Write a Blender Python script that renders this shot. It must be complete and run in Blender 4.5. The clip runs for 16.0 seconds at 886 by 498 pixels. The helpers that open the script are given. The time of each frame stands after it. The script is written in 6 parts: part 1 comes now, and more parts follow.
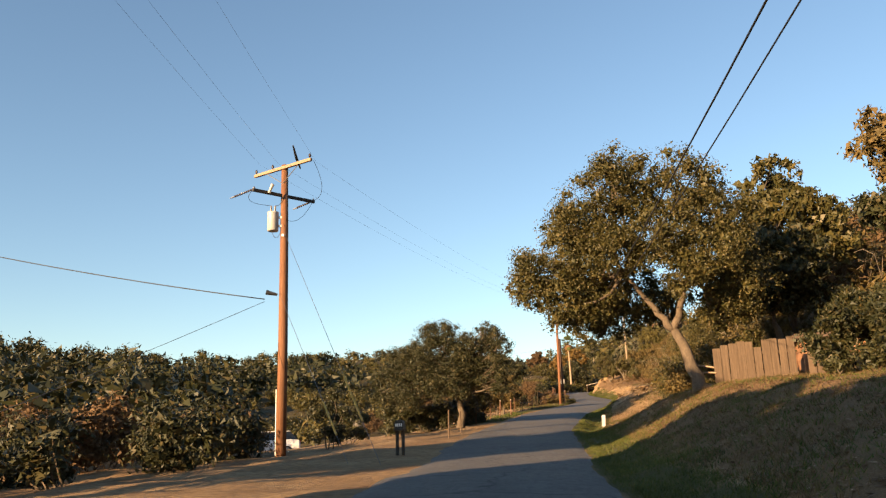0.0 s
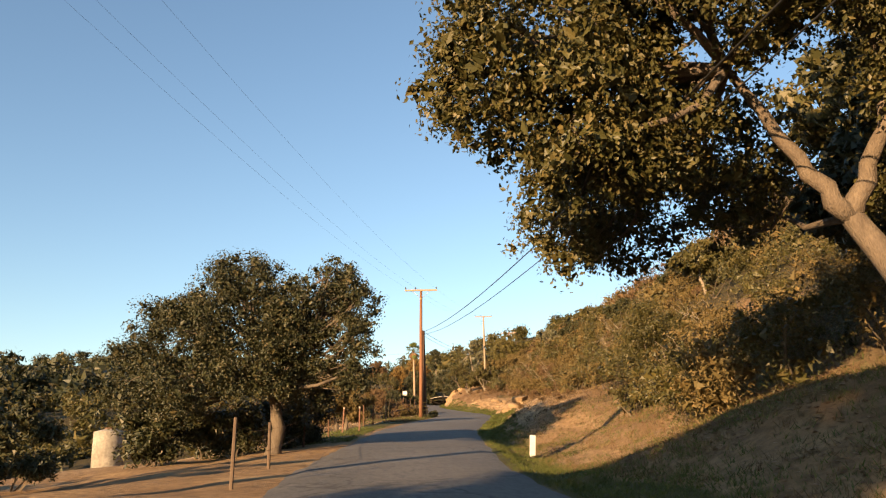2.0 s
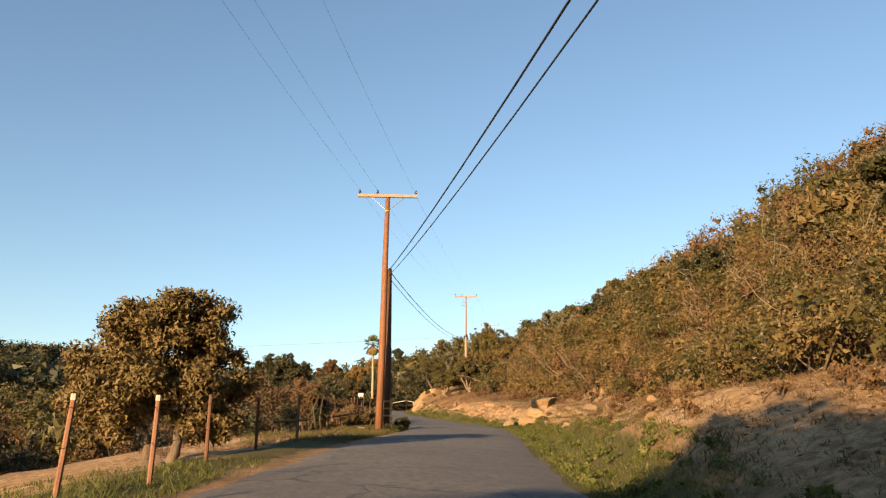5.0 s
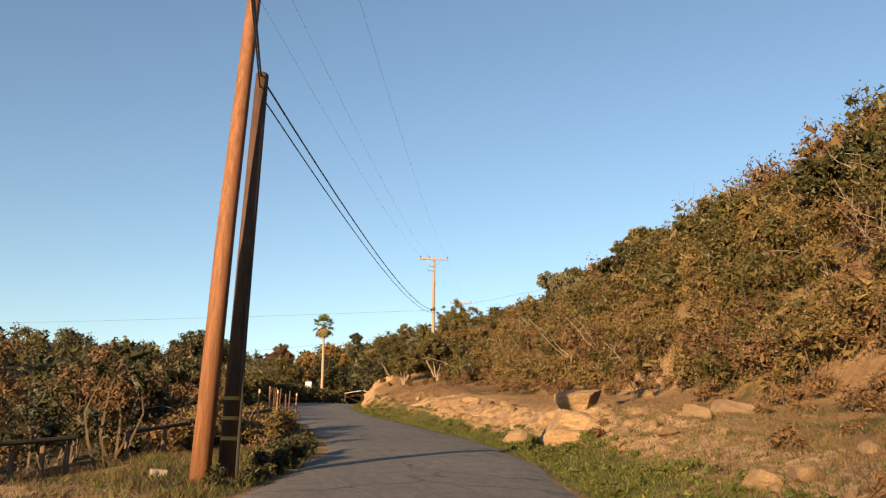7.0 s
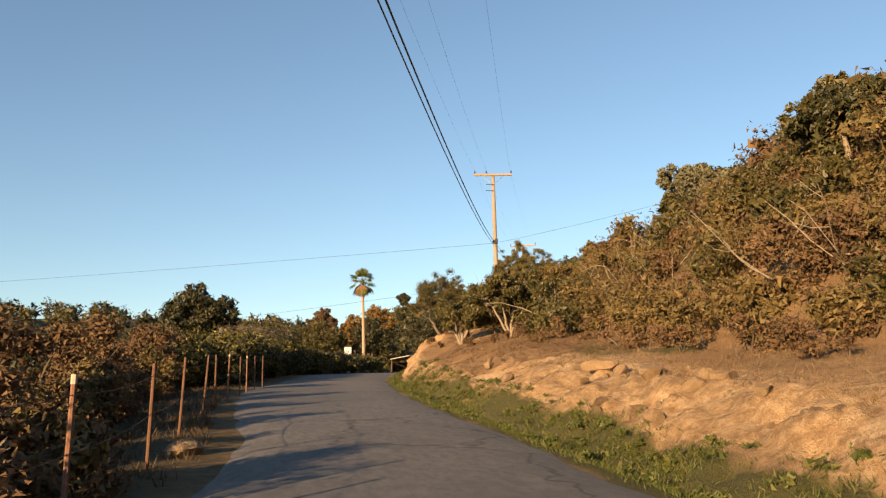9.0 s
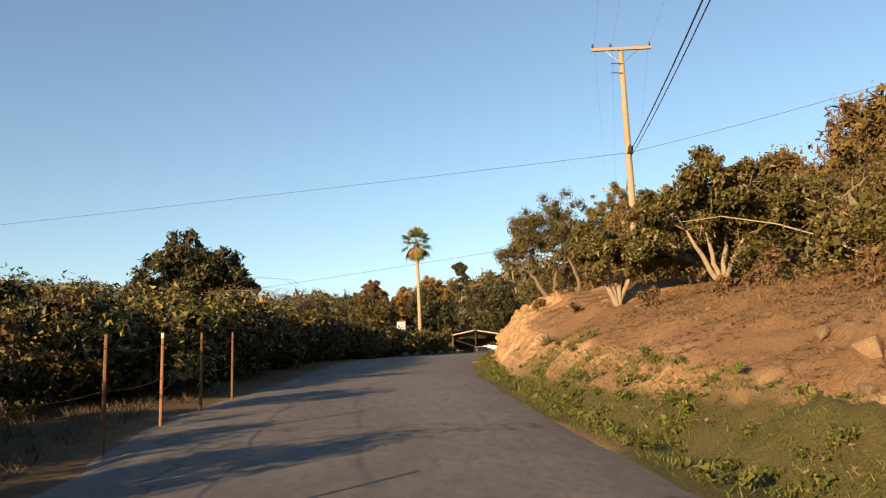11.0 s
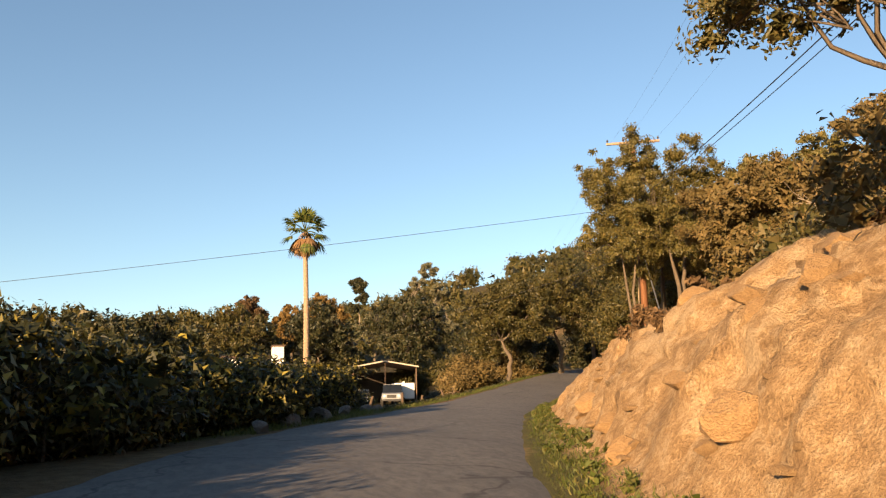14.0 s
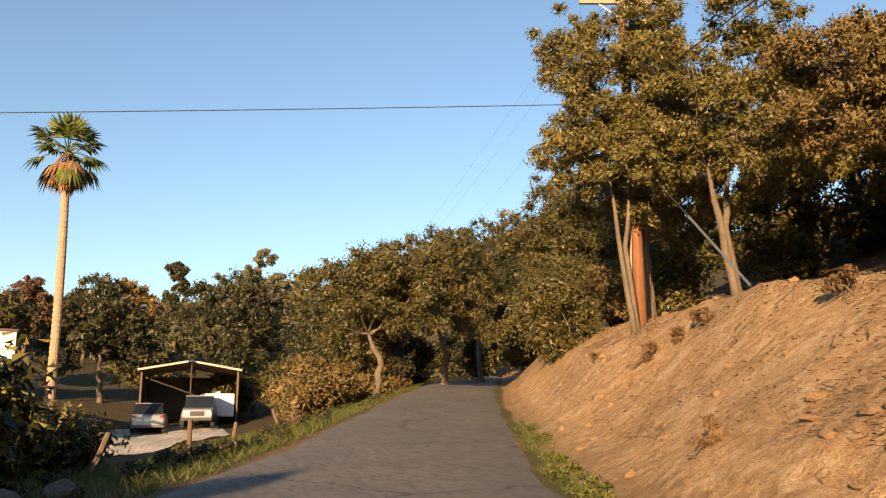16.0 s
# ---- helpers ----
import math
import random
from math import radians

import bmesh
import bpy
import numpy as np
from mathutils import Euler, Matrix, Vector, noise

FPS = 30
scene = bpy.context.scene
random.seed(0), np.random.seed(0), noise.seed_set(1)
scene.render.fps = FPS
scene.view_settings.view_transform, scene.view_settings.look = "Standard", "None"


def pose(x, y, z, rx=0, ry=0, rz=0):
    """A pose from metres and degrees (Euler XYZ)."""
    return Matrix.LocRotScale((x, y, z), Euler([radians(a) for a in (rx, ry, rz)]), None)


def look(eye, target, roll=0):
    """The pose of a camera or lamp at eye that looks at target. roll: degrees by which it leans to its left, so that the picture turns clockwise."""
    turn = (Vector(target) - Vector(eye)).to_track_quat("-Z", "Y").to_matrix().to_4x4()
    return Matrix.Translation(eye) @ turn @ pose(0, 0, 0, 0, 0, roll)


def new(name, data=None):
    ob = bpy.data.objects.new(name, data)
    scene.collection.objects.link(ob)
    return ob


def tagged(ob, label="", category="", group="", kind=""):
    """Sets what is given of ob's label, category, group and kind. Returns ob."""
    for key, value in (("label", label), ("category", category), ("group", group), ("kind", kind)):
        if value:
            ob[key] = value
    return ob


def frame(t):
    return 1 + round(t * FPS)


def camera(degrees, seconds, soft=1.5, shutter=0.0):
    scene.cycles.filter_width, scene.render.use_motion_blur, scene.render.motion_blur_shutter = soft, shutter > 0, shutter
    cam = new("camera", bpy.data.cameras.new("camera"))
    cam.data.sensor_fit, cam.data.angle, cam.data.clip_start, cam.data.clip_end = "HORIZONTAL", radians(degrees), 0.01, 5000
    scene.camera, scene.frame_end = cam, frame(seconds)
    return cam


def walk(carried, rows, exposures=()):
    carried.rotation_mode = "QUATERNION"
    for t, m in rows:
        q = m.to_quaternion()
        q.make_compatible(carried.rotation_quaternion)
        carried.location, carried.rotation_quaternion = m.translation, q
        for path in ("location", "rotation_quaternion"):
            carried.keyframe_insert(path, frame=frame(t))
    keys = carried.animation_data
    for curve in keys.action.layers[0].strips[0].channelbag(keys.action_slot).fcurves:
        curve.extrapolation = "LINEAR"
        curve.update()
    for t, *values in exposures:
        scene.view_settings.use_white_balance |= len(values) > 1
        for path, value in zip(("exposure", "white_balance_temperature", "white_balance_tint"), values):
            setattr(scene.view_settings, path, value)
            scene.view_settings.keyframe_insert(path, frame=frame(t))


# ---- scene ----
cam = camera(57.1, 16.0, soft=1.25)
PATH = [
    (0, (2.749, 3.2, -2.684), (2.68, 5.143, -2.217), -1.9),
    (0.5, (2.248, 8.514, -2.489), (2.339, 10.454, -2.009), -1.0),
    (1, (2.094, 13.583, -2.338), (2.318, 15.51, -1.852), -0.6),
    (1.5, (2.252, 18.887, -2.082), (2.556, 20.804, -1.602), -0.8),
    (2, (2.719, 24.196, -1.927), (3.038, 26.109, -1.436), -1.0),
    (2.5, (3.215, 28.963, -1.837), (3.561, 30.871, -1.347), -1.8),
    (3, (3.861, 34.828, -1.518), (4.246, 36.731, -1.038), -1.1),
    (3.5, (4.512, 39.448, -1.144), (4.93, 41.337, -0.634), 0.7),
    (4, (5.214, 43.657, -0.815), (5.623, 45.546, -0.3), 1.5),
    (4.2, (5.384, 45.18, -0.817), (5.777, 47.073, -0.308), 0.7),
    (6.3, (9.297, 64.93, 0.609), (9.737, 66.813, 1.117), 1.1),
    (6.5, (9.697, 66.64, 0.716), (10.158, 68.52, 1.219), 1.1),
    (7, (10.944, 71.418, 1.085), (11.431, 73.296, 1.571), 0.8),
    (7.5, (12.076, 76.02, 1.428), (12.572, 77.902, 1.889), 0.5),
    (8, (13.033, 80.189, 1.733), (13.504, 82.083, 2.171), 0.2),
    (8.5, (13.983, 84.855, 2.167), (14.414, 86.764, 2.577), -0.2),
    (9, (14.584, 89.516, 2.394), (14.961, 91.439, 2.793), -1.1),
    (9.5, (15.006, 94.228, 2.643), (15.324, 96.162, 3.039), -1.2),
    (10, (15.149, 98.065, 2.939), (15.424, 100.009, 3.319), -1.7),
    (10.2, (15.236, 99.895, 3.085), (15.496, 101.843, 3.456), -1.9),
    (12.3, (16.747, 120.113, 4.638), (17.026, 122.066, 4.967), -1.5),
    (12.5, (16.991, 122.185, 4.83), (17.295, 124.132, 5.173), -1.2),
    (13, (17.624, 127.07, 5.265), (18.024, 128.987, 5.671), -0.5),
    (13.5, (17.997, 131.074, 5.567), (18.474, 132.971, 5.985), -0.9),
    (14, (18.552, 134.613, 5.78), (19.071, 136.501, 6.187), -1.3),
    (14.5, (19.49, 138.251, 6.063), (20.064, 140.129, 6.444), -0.9),
    (15, (20.751, 143.728, 6.402), (21.422, 145.566, 6.816), -0.9),
    (15.5, (21.913, 149.0, 6.649), (22.706, 150.786, 7.073), -1.2),
    (16, (23.577, 153.364, 6.864), (24.456, 155.11, 7.285), -0.6),
]
walk(cam, [(t, look(eye, target, roll)) for t, eye, target, roll in PATH], [(0.0, 1.72), (4.0, 1.68), (7.0, 1.48), (10.0, 1.5), (12.5, 1.68), (14.0, 1.64), (15.0, 1.62), (16.0, 1.7)])

# ---- light ----
SUN_AZ, SUN_EL = 43.5, 11.3
world = bpy.data.worlds.new("sky")
scene.world = world
world.use_nodes = True
wn = world.node_tree
sky = wn.nodes.new("ShaderNodeTexSky")
sky.sky_type = "NISHITA"
sky.sun_disc = False
sky.sun_elevation = radians(SUN_EL)
sky.sun_rotation = radians(180 + SUN_AZ)
sky.air_density, sky.dust_density, sky.ozone_density = 1.0, 0.3, 1.6
wn.links.new(sky.outputs[0], wn.nodes["Background"].inputs[0])
wn.nodes["Background"].inputs[1].default_value = 0.072
sun_way = Vector((math.sin(radians(SUN_AZ)), math.cos(radians(SUN_AZ)), -math.tan(radians(SUN_EL))))
sun = new("sun", bpy.data.lights.new("sun", "SUN"))
sun.data.energy, sun.data.angle, sun.data.color = 5.0, radians(0.5), (1.0, 0.65, 0.34)
sun.matrix_world = look((-40, -40, 60), Vector((-40, -40, 60)) + sun_way)


# ---- materials ----
def nodes_of(name):
    m = bpy.data.materials.new(name)
    m.use_nodes = True
    nt = m.node_tree
    return m, nt, nt.nodes["Principled BSDF"]


def ramp_node(nt, fac, stops):
    r = nt.nodes.new("ShaderNodeValToRGB")
    while len(r.color_ramp.elements) < len(stops):
        r.color_ramp.elements.new(0.5)
    for el, (p, c) in zip(r.color_ramp.elements, stops):
        el.position, el.color = p, (*c, 1)
    nt.links.new(fac, r.inputs[0])
    return r.outputs[0]


def noise_node(nt, scale, detail=6.0, rough=0.6, vec=None, stretch=None):
    n = nt.nodes.new("ShaderNodeTexNoise")
    n.inputs["Scale"].default_value, n.inputs["Detail"].default_value, n.inputs["Roughness"].default_value = scale, detail, rough
    c = nt.nodes.new("ShaderNodeTexCoord")
    src = c.outputs["Object"] if vec is None else vec
    if stretch:
        mp = nt.nodes.new("ShaderNodeMapping")
        mp.inputs["Scale"].default_value = stretch
        nt.links.new(src, mp.inputs[0])
        src = mp.outputs[0]
    nt.links.new(src, n.inputs["Vector"])
    return n.outputs["Fac"]


def mix_node(nt, fac, a, b, mode="MIX"):
    m = nt.nodes.new("ShaderNodeMix")
    m.data_type, m.blend_type = "RGBA", mode
    for slot, v in ((0, fac), (6, a), (7, b)):
        if isinstance(v, (int, float)):
            m.inputs[slot].default_value = v
        elif isinstance(v, tuple):
            m.inputs[slot].default_value = (*v, 1)
        else:
            nt.links.new(v, m.inputs[slot])
    return m.outputs[2]


def bump_node(nt, bsdf, height, strength=0.4, distance=0.02):
    b = nt.nodes.new("ShaderNodeBump")
    b.inputs["Strength"].default_value, b.inputs["Distance"].default_value = strength, distance
    nt.links.new(height, b.inputs["Height"])
    nt.links.new(b.outputs[0], bsdf.inputs["Normal"])


def plain(name, a, b, scale=6.0, rough=0.8, metal=0.0, bump=0.3, dist=0.01, stretch=None):
    """Two colours mixed by grain at two scales."""
    m, nt, p = nodes_of(name)
    n1, n2 = noise_node(nt, scale, 8, 0.65, stretch=stretch), noise_node(nt, scale * 7, 4, 0.6, stretch=stretch)
    c1 = ramp_node(nt, n1, [(0.3, a), (0.7, b)])
    dark = tuple(0.55 * v for v in a)
    c2 = mix_node(nt, ramp_node(nt, n2, [(0.35, (0.5, 0.5, 0.5)), (0.6, (0, 0, 0))]), c1, dark)
    nt.links.new(c2, p.inputs["Base Color"])
    p.inputs["Roughness"].default_value, p.inputs["Metallic"].default_value = rough, metal
    if bump:
        bump_node(nt, p, n2, bump, dist)
    return m


def leafy(name, stops, gloss=0.5, through_light=0.25):
    """Leaves: colour by leaf, some light passes through them."""
    m, nt, p = nodes_of(name)
    g = nt.nodes.new("ShaderNodeNewGeometry")
    c = ramp_node(nt, g.outputs["Random Per Island"], stops)
    big = noise_node(nt, 0.5, 3)
    c = mix_node(nt, ramp_node(nt, big, [(0.35, (0, 0, 0)), (0.7, (0.6, 0.6, 0.6))]), c, tuple(0.6 * v for v in stops[0][1]))
    nt.links.new(c, p.inputs["Base Color"])
    p.inputs["Roughness"].default_value = gloss
    p.inputs["Specular IOR Level"].default_value = 0.35
    t = nt.nodes.new("ShaderNodeBsdfTranslucent")
    nt.links.new(c, t.inputs[0])
    s = nt.nodes.new("ShaderNodeMixShader")
    s.inputs[0].default_value = through_light
    nt.links.new(p.outputs[0], s.inputs[1])
    nt.links.new(t.outputs[0], s.inputs[2])
    nt.links.new(s.outputs[0], nt.nodes["Material Output"].inputs[0])
    return m


M_OAK = leafy("oak_leaves", [(0.0, (0.053, 0.052, 0.015)), (0.6, (0.093, 0.081, 0.024)), (1.0, (0.144, 0.108, 0.035))])
# Darker copy of the oak leaves, with the shade of dense crowns in its colour.
M_OAKDARK = leafy("dark_shaded_oak_leaves", [(0.0, (0.022, 0.026, 0.009)), (0.7, (0.047, 0.048, 0.017)), (1.0, (0.089, 0.068, 0.025))], 0.55, 0.12)
M_BRUSH = leafy("brush_leaves", [(0.0, (0.095, 0.07, 0.022)), (0.5, (0.128, 0.094, 0.03)), (1.0, (0.18, 0.118, 0.042))], 0.7, 0.15)
M_BROWN = leafy("dry_brush_leaves", [(0.0, (0.095, 0.057, 0.026)), (0.6, (0.129, 0.076, 0.034)), (1.0, (0.167, 0.103, 0.046))], 0.8, 0.15)
# Near-black leaves carry the hedge's shade, the few bright ones its lit tips.
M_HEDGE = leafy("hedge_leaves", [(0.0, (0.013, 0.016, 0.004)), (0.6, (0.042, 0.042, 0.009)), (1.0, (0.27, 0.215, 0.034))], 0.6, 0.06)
# Paler copy of the oak leaves; sunlight on the crowns is put into the colour.
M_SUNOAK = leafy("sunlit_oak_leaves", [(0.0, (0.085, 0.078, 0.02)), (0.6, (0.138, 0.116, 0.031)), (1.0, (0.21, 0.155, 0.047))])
M_GOLD = leafy("golden_leaves", [(0.0, (0.152, 0.091, 0.023)), (0.6, (0.228, 0.137, 0.038)), (1.0, (0.274, 0.182, 0.061))], 0.7)
M_PINE = leafy("grey_green_leaves", [(0.0, (0.099, 0.099, 0.057)), (0.6, (0.152, 0.144, 0.08)), (1.0, (0.228, 0.198, 0.114))], 0.7)
M_GRASS = leafy("green_grass_blades", [(0.0, (0.061, 0.084, 0.015)), (0.6, (0.106, 0.122, 0.023)), (1.0, (0.198, 0.167, 0.053))], 0.6, 0.35)
M_STRAW = leafy("dry_grass_blades", [(0.0, (0.122, 0.076, 0.034)), (0.6, (0.198, 0.129, 0.061)), (1.0, (0.274, 0.198, 0.099))], 0.8, 0.3)
M_DRYWEED = leafy("dry_weed_blades", [(0.0, (0.053, 0.034, 0.017)), (0.6, (0.099, 0.065, 0.03)), (1.0, (0.182, 0.122, 0.061))], 0.8, 0.2)
M_LITTER = leafy("fallen_leaves", [(0.0, (0.13, 0.07, 0.036)), (0.6, (0.25, 0.145, 0.075)), (1.0, (0.42, 0.3, 0.19))], 0.8, 0.1)
M_FROND = leafy("palm_fronds", [(0.0, (0.069, 0.098, 0.023)), (0.6, (0.127, 0.149, 0.034)), (1.0, (0.207, 0.196, 0.057))], 0.45)
M_SKIRT = leafy("dead_fronds", [(0.0, (0.2, 0.11, 0.05)), (0.6, (0.32, 0.19, 0.09)), (1.0, (0.4, 0.27, 0.14))], 0.8)
M_BARK = plain("oak_bark", (0.076, 0.057, 0.038), (0.16, 0.122, 0.084), 5, 0.9, 0, 0.8, 0.04, (1, 1, 0.35))
M_OAKBARK = plain("brown_grey_bark", (0.085, 0.062, 0.042), (0.165, 0.125, 0.086), 6, 0.9, 0, 0.8, 0.04, (1, 1, 0.35))
M_PALEBARK = plain("pale_bark", (0.167, 0.133, 0.091), (0.274, 0.22, 0.16), 6, 0.9, 0, 0.6, 0.03, (1, 1, 0.35))
M_PALM = plain("palm_bark", (0.27, 0.18, 0.115), (0.45, 0.33, 0.22), 5, 0.9, 0, 0.8, 0.04, (1, 1, 3))
M_TWIG = plain("brush_twigs", (0.068, 0.049, 0.03), (0.129, 0.099, 0.065), 4, 0.9)
M_POLE = plain("creosoted_pole", (0.105, 0.042, 0.018), (0.27, 0.12, 0.05), 4, 0.8, 0, 0.5, 0.01, (6, 6, 0.25))
M_POLEDARK = plain("tarred_pole", (0.023, 0.019, 0.015), (0.053, 0.038, 0.027), 3, 0.8, 0, 0.5, 0.01, (6, 6, 0.25))
# Creosoted wood with the neighbouring pole's shadow put into its colour.
M_STUB = plain("shaded_creosoted_pole", (0.04, 0.021, 0.012), (0.11, 0.05, 0.024), 3, 0.8, 0, 0.5, 0.01, (6, 6, 0.25))
M_POLEPALE = plain("weathered_pole", (0.228, 0.167, 0.106), (0.334, 0.258, 0.175), 3, 0.85, 0, 0.4, 0.01, (6, 6, 0.25))
M_ARM = plain("crossarm_wood", (0.258, 0.167, 0.099), (0.38, 0.274, 0.182), 3, 0.8, 0, 0.3, 0.005, (1, 6, 6))
M_BOARD = plain("grey_fence_board", (0.07, 0.046, 0.028), (0.15, 0.103, 0.066), 2.5, 0.9, 0, 0.6, 0.01, (7, 7, 0.5))
M_STEEL = plain("galvanized_steel", (0.304, 0.304, 0.304), (0.418, 0.41, 0.395), 8, 0.45, 0.8, 0.1)
M_RUST = plain("rusty_steel", (0.091, 0.046, 0.027), (0.19, 0.099, 0.053), 9, 0.8, 0.3, 0.3)
M_TPOST = plain("weathered_stake", (0.152, 0.068, 0.038), (0.251, 0.129, 0.076), 6, 0.8)
M_CABLE = plain("black_cable", (0.009, 0.009, 0.009), (0.019, 0.019, 0.019), 20, 0.6, 0, 0)
M_WIRE = plain("grey_wire", (0.091, 0.091, 0.099), (0.152, 0.152, 0.16), 20, 0.5, 0.6, 0)
M_TRANSFORMER = plain("grey_enamel", (0.38, 0.372, 0.35), (0.456, 0.441, 0.418), 4, 0.4, 0, 0.05)
M_GLASSY = plain("brown_porcelain", (0.038, 0.027, 0.023), (0.076, 0.053, 0.046), 6, 0.25, 0, 0)
M_WHITEP = plain("white_plastic", (0.75, 0.73, 0.7), (0.84, 0.82, 0.8), 5, 0.5, 0, 0.05)
M_YELLOW = plain("yellow_plastic", (0.418, 0.243, 0.03), (0.517, 0.319, 0.061), 8, 0.5, 0, 0.05)
M_BLACK = plain("black_paint", (0.009, 0.009, 0.009), (0.023, 0.023, 0.023), 8, 0.5, 0, 0.1)
M_CUTROCK = plain("orange_sandstone", (0.274, 0.16, 0.068), (0.426, 0.281, 0.133), 1.8, 0.95, 0, 0.9, 0.06)
M_ROCK = plain("sandstone", (0.205, 0.133, 0.068), (0.327, 0.228, 0.125), 1.6, 0.95, 0, 0.9, 0.06)
M_GREYROCK = plain("grey_stone", (0.099, 0.091, 0.08), (0.182, 0.163, 0.144), 2.2, 0.95, 0, 0.8, 0.05)
M_STUCCO = plain("white_stucco", (0.72, 0.7, 0.66), (0.82, 0.8, 0.76), 3, 0.9, 0, 0.3, 0.01)
M_TERRA = plain("terracotta_stucco", (0.319, 0.152, 0.076), (0.395, 0.205, 0.106), 3, 0.9, 0, 0.3, 0.01)
M_ROOF = plain("brown_roofing", (0.068, 0.046, 0.034), (0.137, 0.091, 0.068), 4, 0.9, 0, 0.5, 0.02)
M_TRIM = plain("painted_trim", (0.38, 0.319, 0.243), (0.471, 0.403, 0.319), 5, 0.7)
M_WOOD = plain("brown_timber", (0.091, 0.057, 0.034), (0.167, 0.106, 0.068), 4, 0.85, 0, 0.3, 0.01, (5, 5, 0.5))
M_RUBBER = plain("tyre_rubber", (0.011, 0.011, 0.011), (0.027, 0.025, 0.023), 12, 0.85)
M_SILVER = plain("silver_car_paint", (0.274, 0.281, 0.296), (0.319, 0.327, 0.342), 3, 0.3, 0.5, 0)
M_WHITECAR = plain("white_car_paint", (0.72, 0.72, 0.72), (0.8, 0.8, 0.8), 3, 0.3, 0, 0)
M_GREYCAR = plain("grey_car_paint", (0.228, 0.243, 0.258), (0.304, 0.319, 0.334), 3, 0.35, 0.3, 0)
M_PANE = plain("dark_glass", (0.009, 0.011, 0.012), (0.015, 0.017, 0.019), 3, 0.08, 0, 0)
M_LAMP = plain("lamp_glass", (0.6, 0.6, 0.58), (0.7, 0.7, 0.68), 8, 0.2, 0, 0)
M_RED = plain("red_lens", (0.3, 0.02, 0.015), (0.4, 0.03, 0.02), 8, 0.3, 0, 0)
# Mottled tones: stain, with the leaf shade on the tank put in.
M_TANK = plain("stained_mottled_concrete", (0.167, 0.144, 0.114), (0.35, 0.319, 0.266), 1.2, 0.9, 0, 0.3, 0.02)
M_DRIVE = plain("pale_concrete", (0.304, 0.274, 0.228), (0.395, 0.365, 0.319), 1.5, 0.9, 0, 0.3)


def asphalt():
    m, nt, p = nodes_of("worn_asphalt")
    grain, patch, wide = noise_node(nt, 60, 3, 0.7), noise_node(nt, 1.2, 6, 0.6), noise_node(nt, 0.25, 4, 0.6, stretch=(1, 0.5, 1))
    c = ramp_node(nt, patch, [(0.3, (0.076, 0.071, 0.065)), (0.7, (0.128, 0.118, 0.106))])
    c = mix_node(nt, ramp_node(nt, wide, [(0.4, (0, 0, 0)), (0.65, (0.5, 0.5, 0.5))]), c, (0.19, 0.168, 0.142))
    # Streaky grain, made stronger to stand in for shadow streaks across the road.
    streak = noise_node(nt, 9, 5, 0.75, stretch=(1, 0.35, 1))
    c = mix_node(nt, ramp_node(nt, streak, [(0.4, (0.8, 0.8, 0.8)), (0.56, (0, 0, 0))]), c, (0.06, 0.057, 0.053))
    c = mix_node(nt, ramp_node(nt, grain, [(0.35, (0.6, 0.6, 0.6)), (0.6, (0, 0, 0))]), c, (0.05, 0.048, 0.045))
    v = nt.nodes.new("ShaderNodeTexVoronoi")
    v.feature = "DISTANCE_TO_EDGE"
    v.inputs["Scale"].default_value = 0.22
    co = nt.nodes.new("ShaderNodeTexCoord")
    wob = nt.nodes.new("ShaderNodeTexNoise")
    wob.inputs["Scale"].default_value = 1.5
    nt.links.new(co.outputs["Object"], wob.inputs["Vector"])
    add = nt.nodes.new("ShaderNodeVectorMath")
    nt.links.new(co.outputs["Object"], add.inputs[0])
    nt.links.new(wob.outputs["Color"], add.inputs[1])
    nt.links.new(add.outputs[0], v.inputs["Vector"])
    crack = ramp_node(nt, v.outputs["Distance"], [(0.003, (0.8, 0.8, 0.8)), (0.011, (0, 0, 0))])
    c = mix_node(nt, crack, c, (0.02, 0.018, 0.016))
    nt.links.new(c, p.inputs["Base Color"])
    p.inputs["Roughness"].default_value = 0.85
    bump_node(nt, p, grain, 0.5, 0.01)
    return m


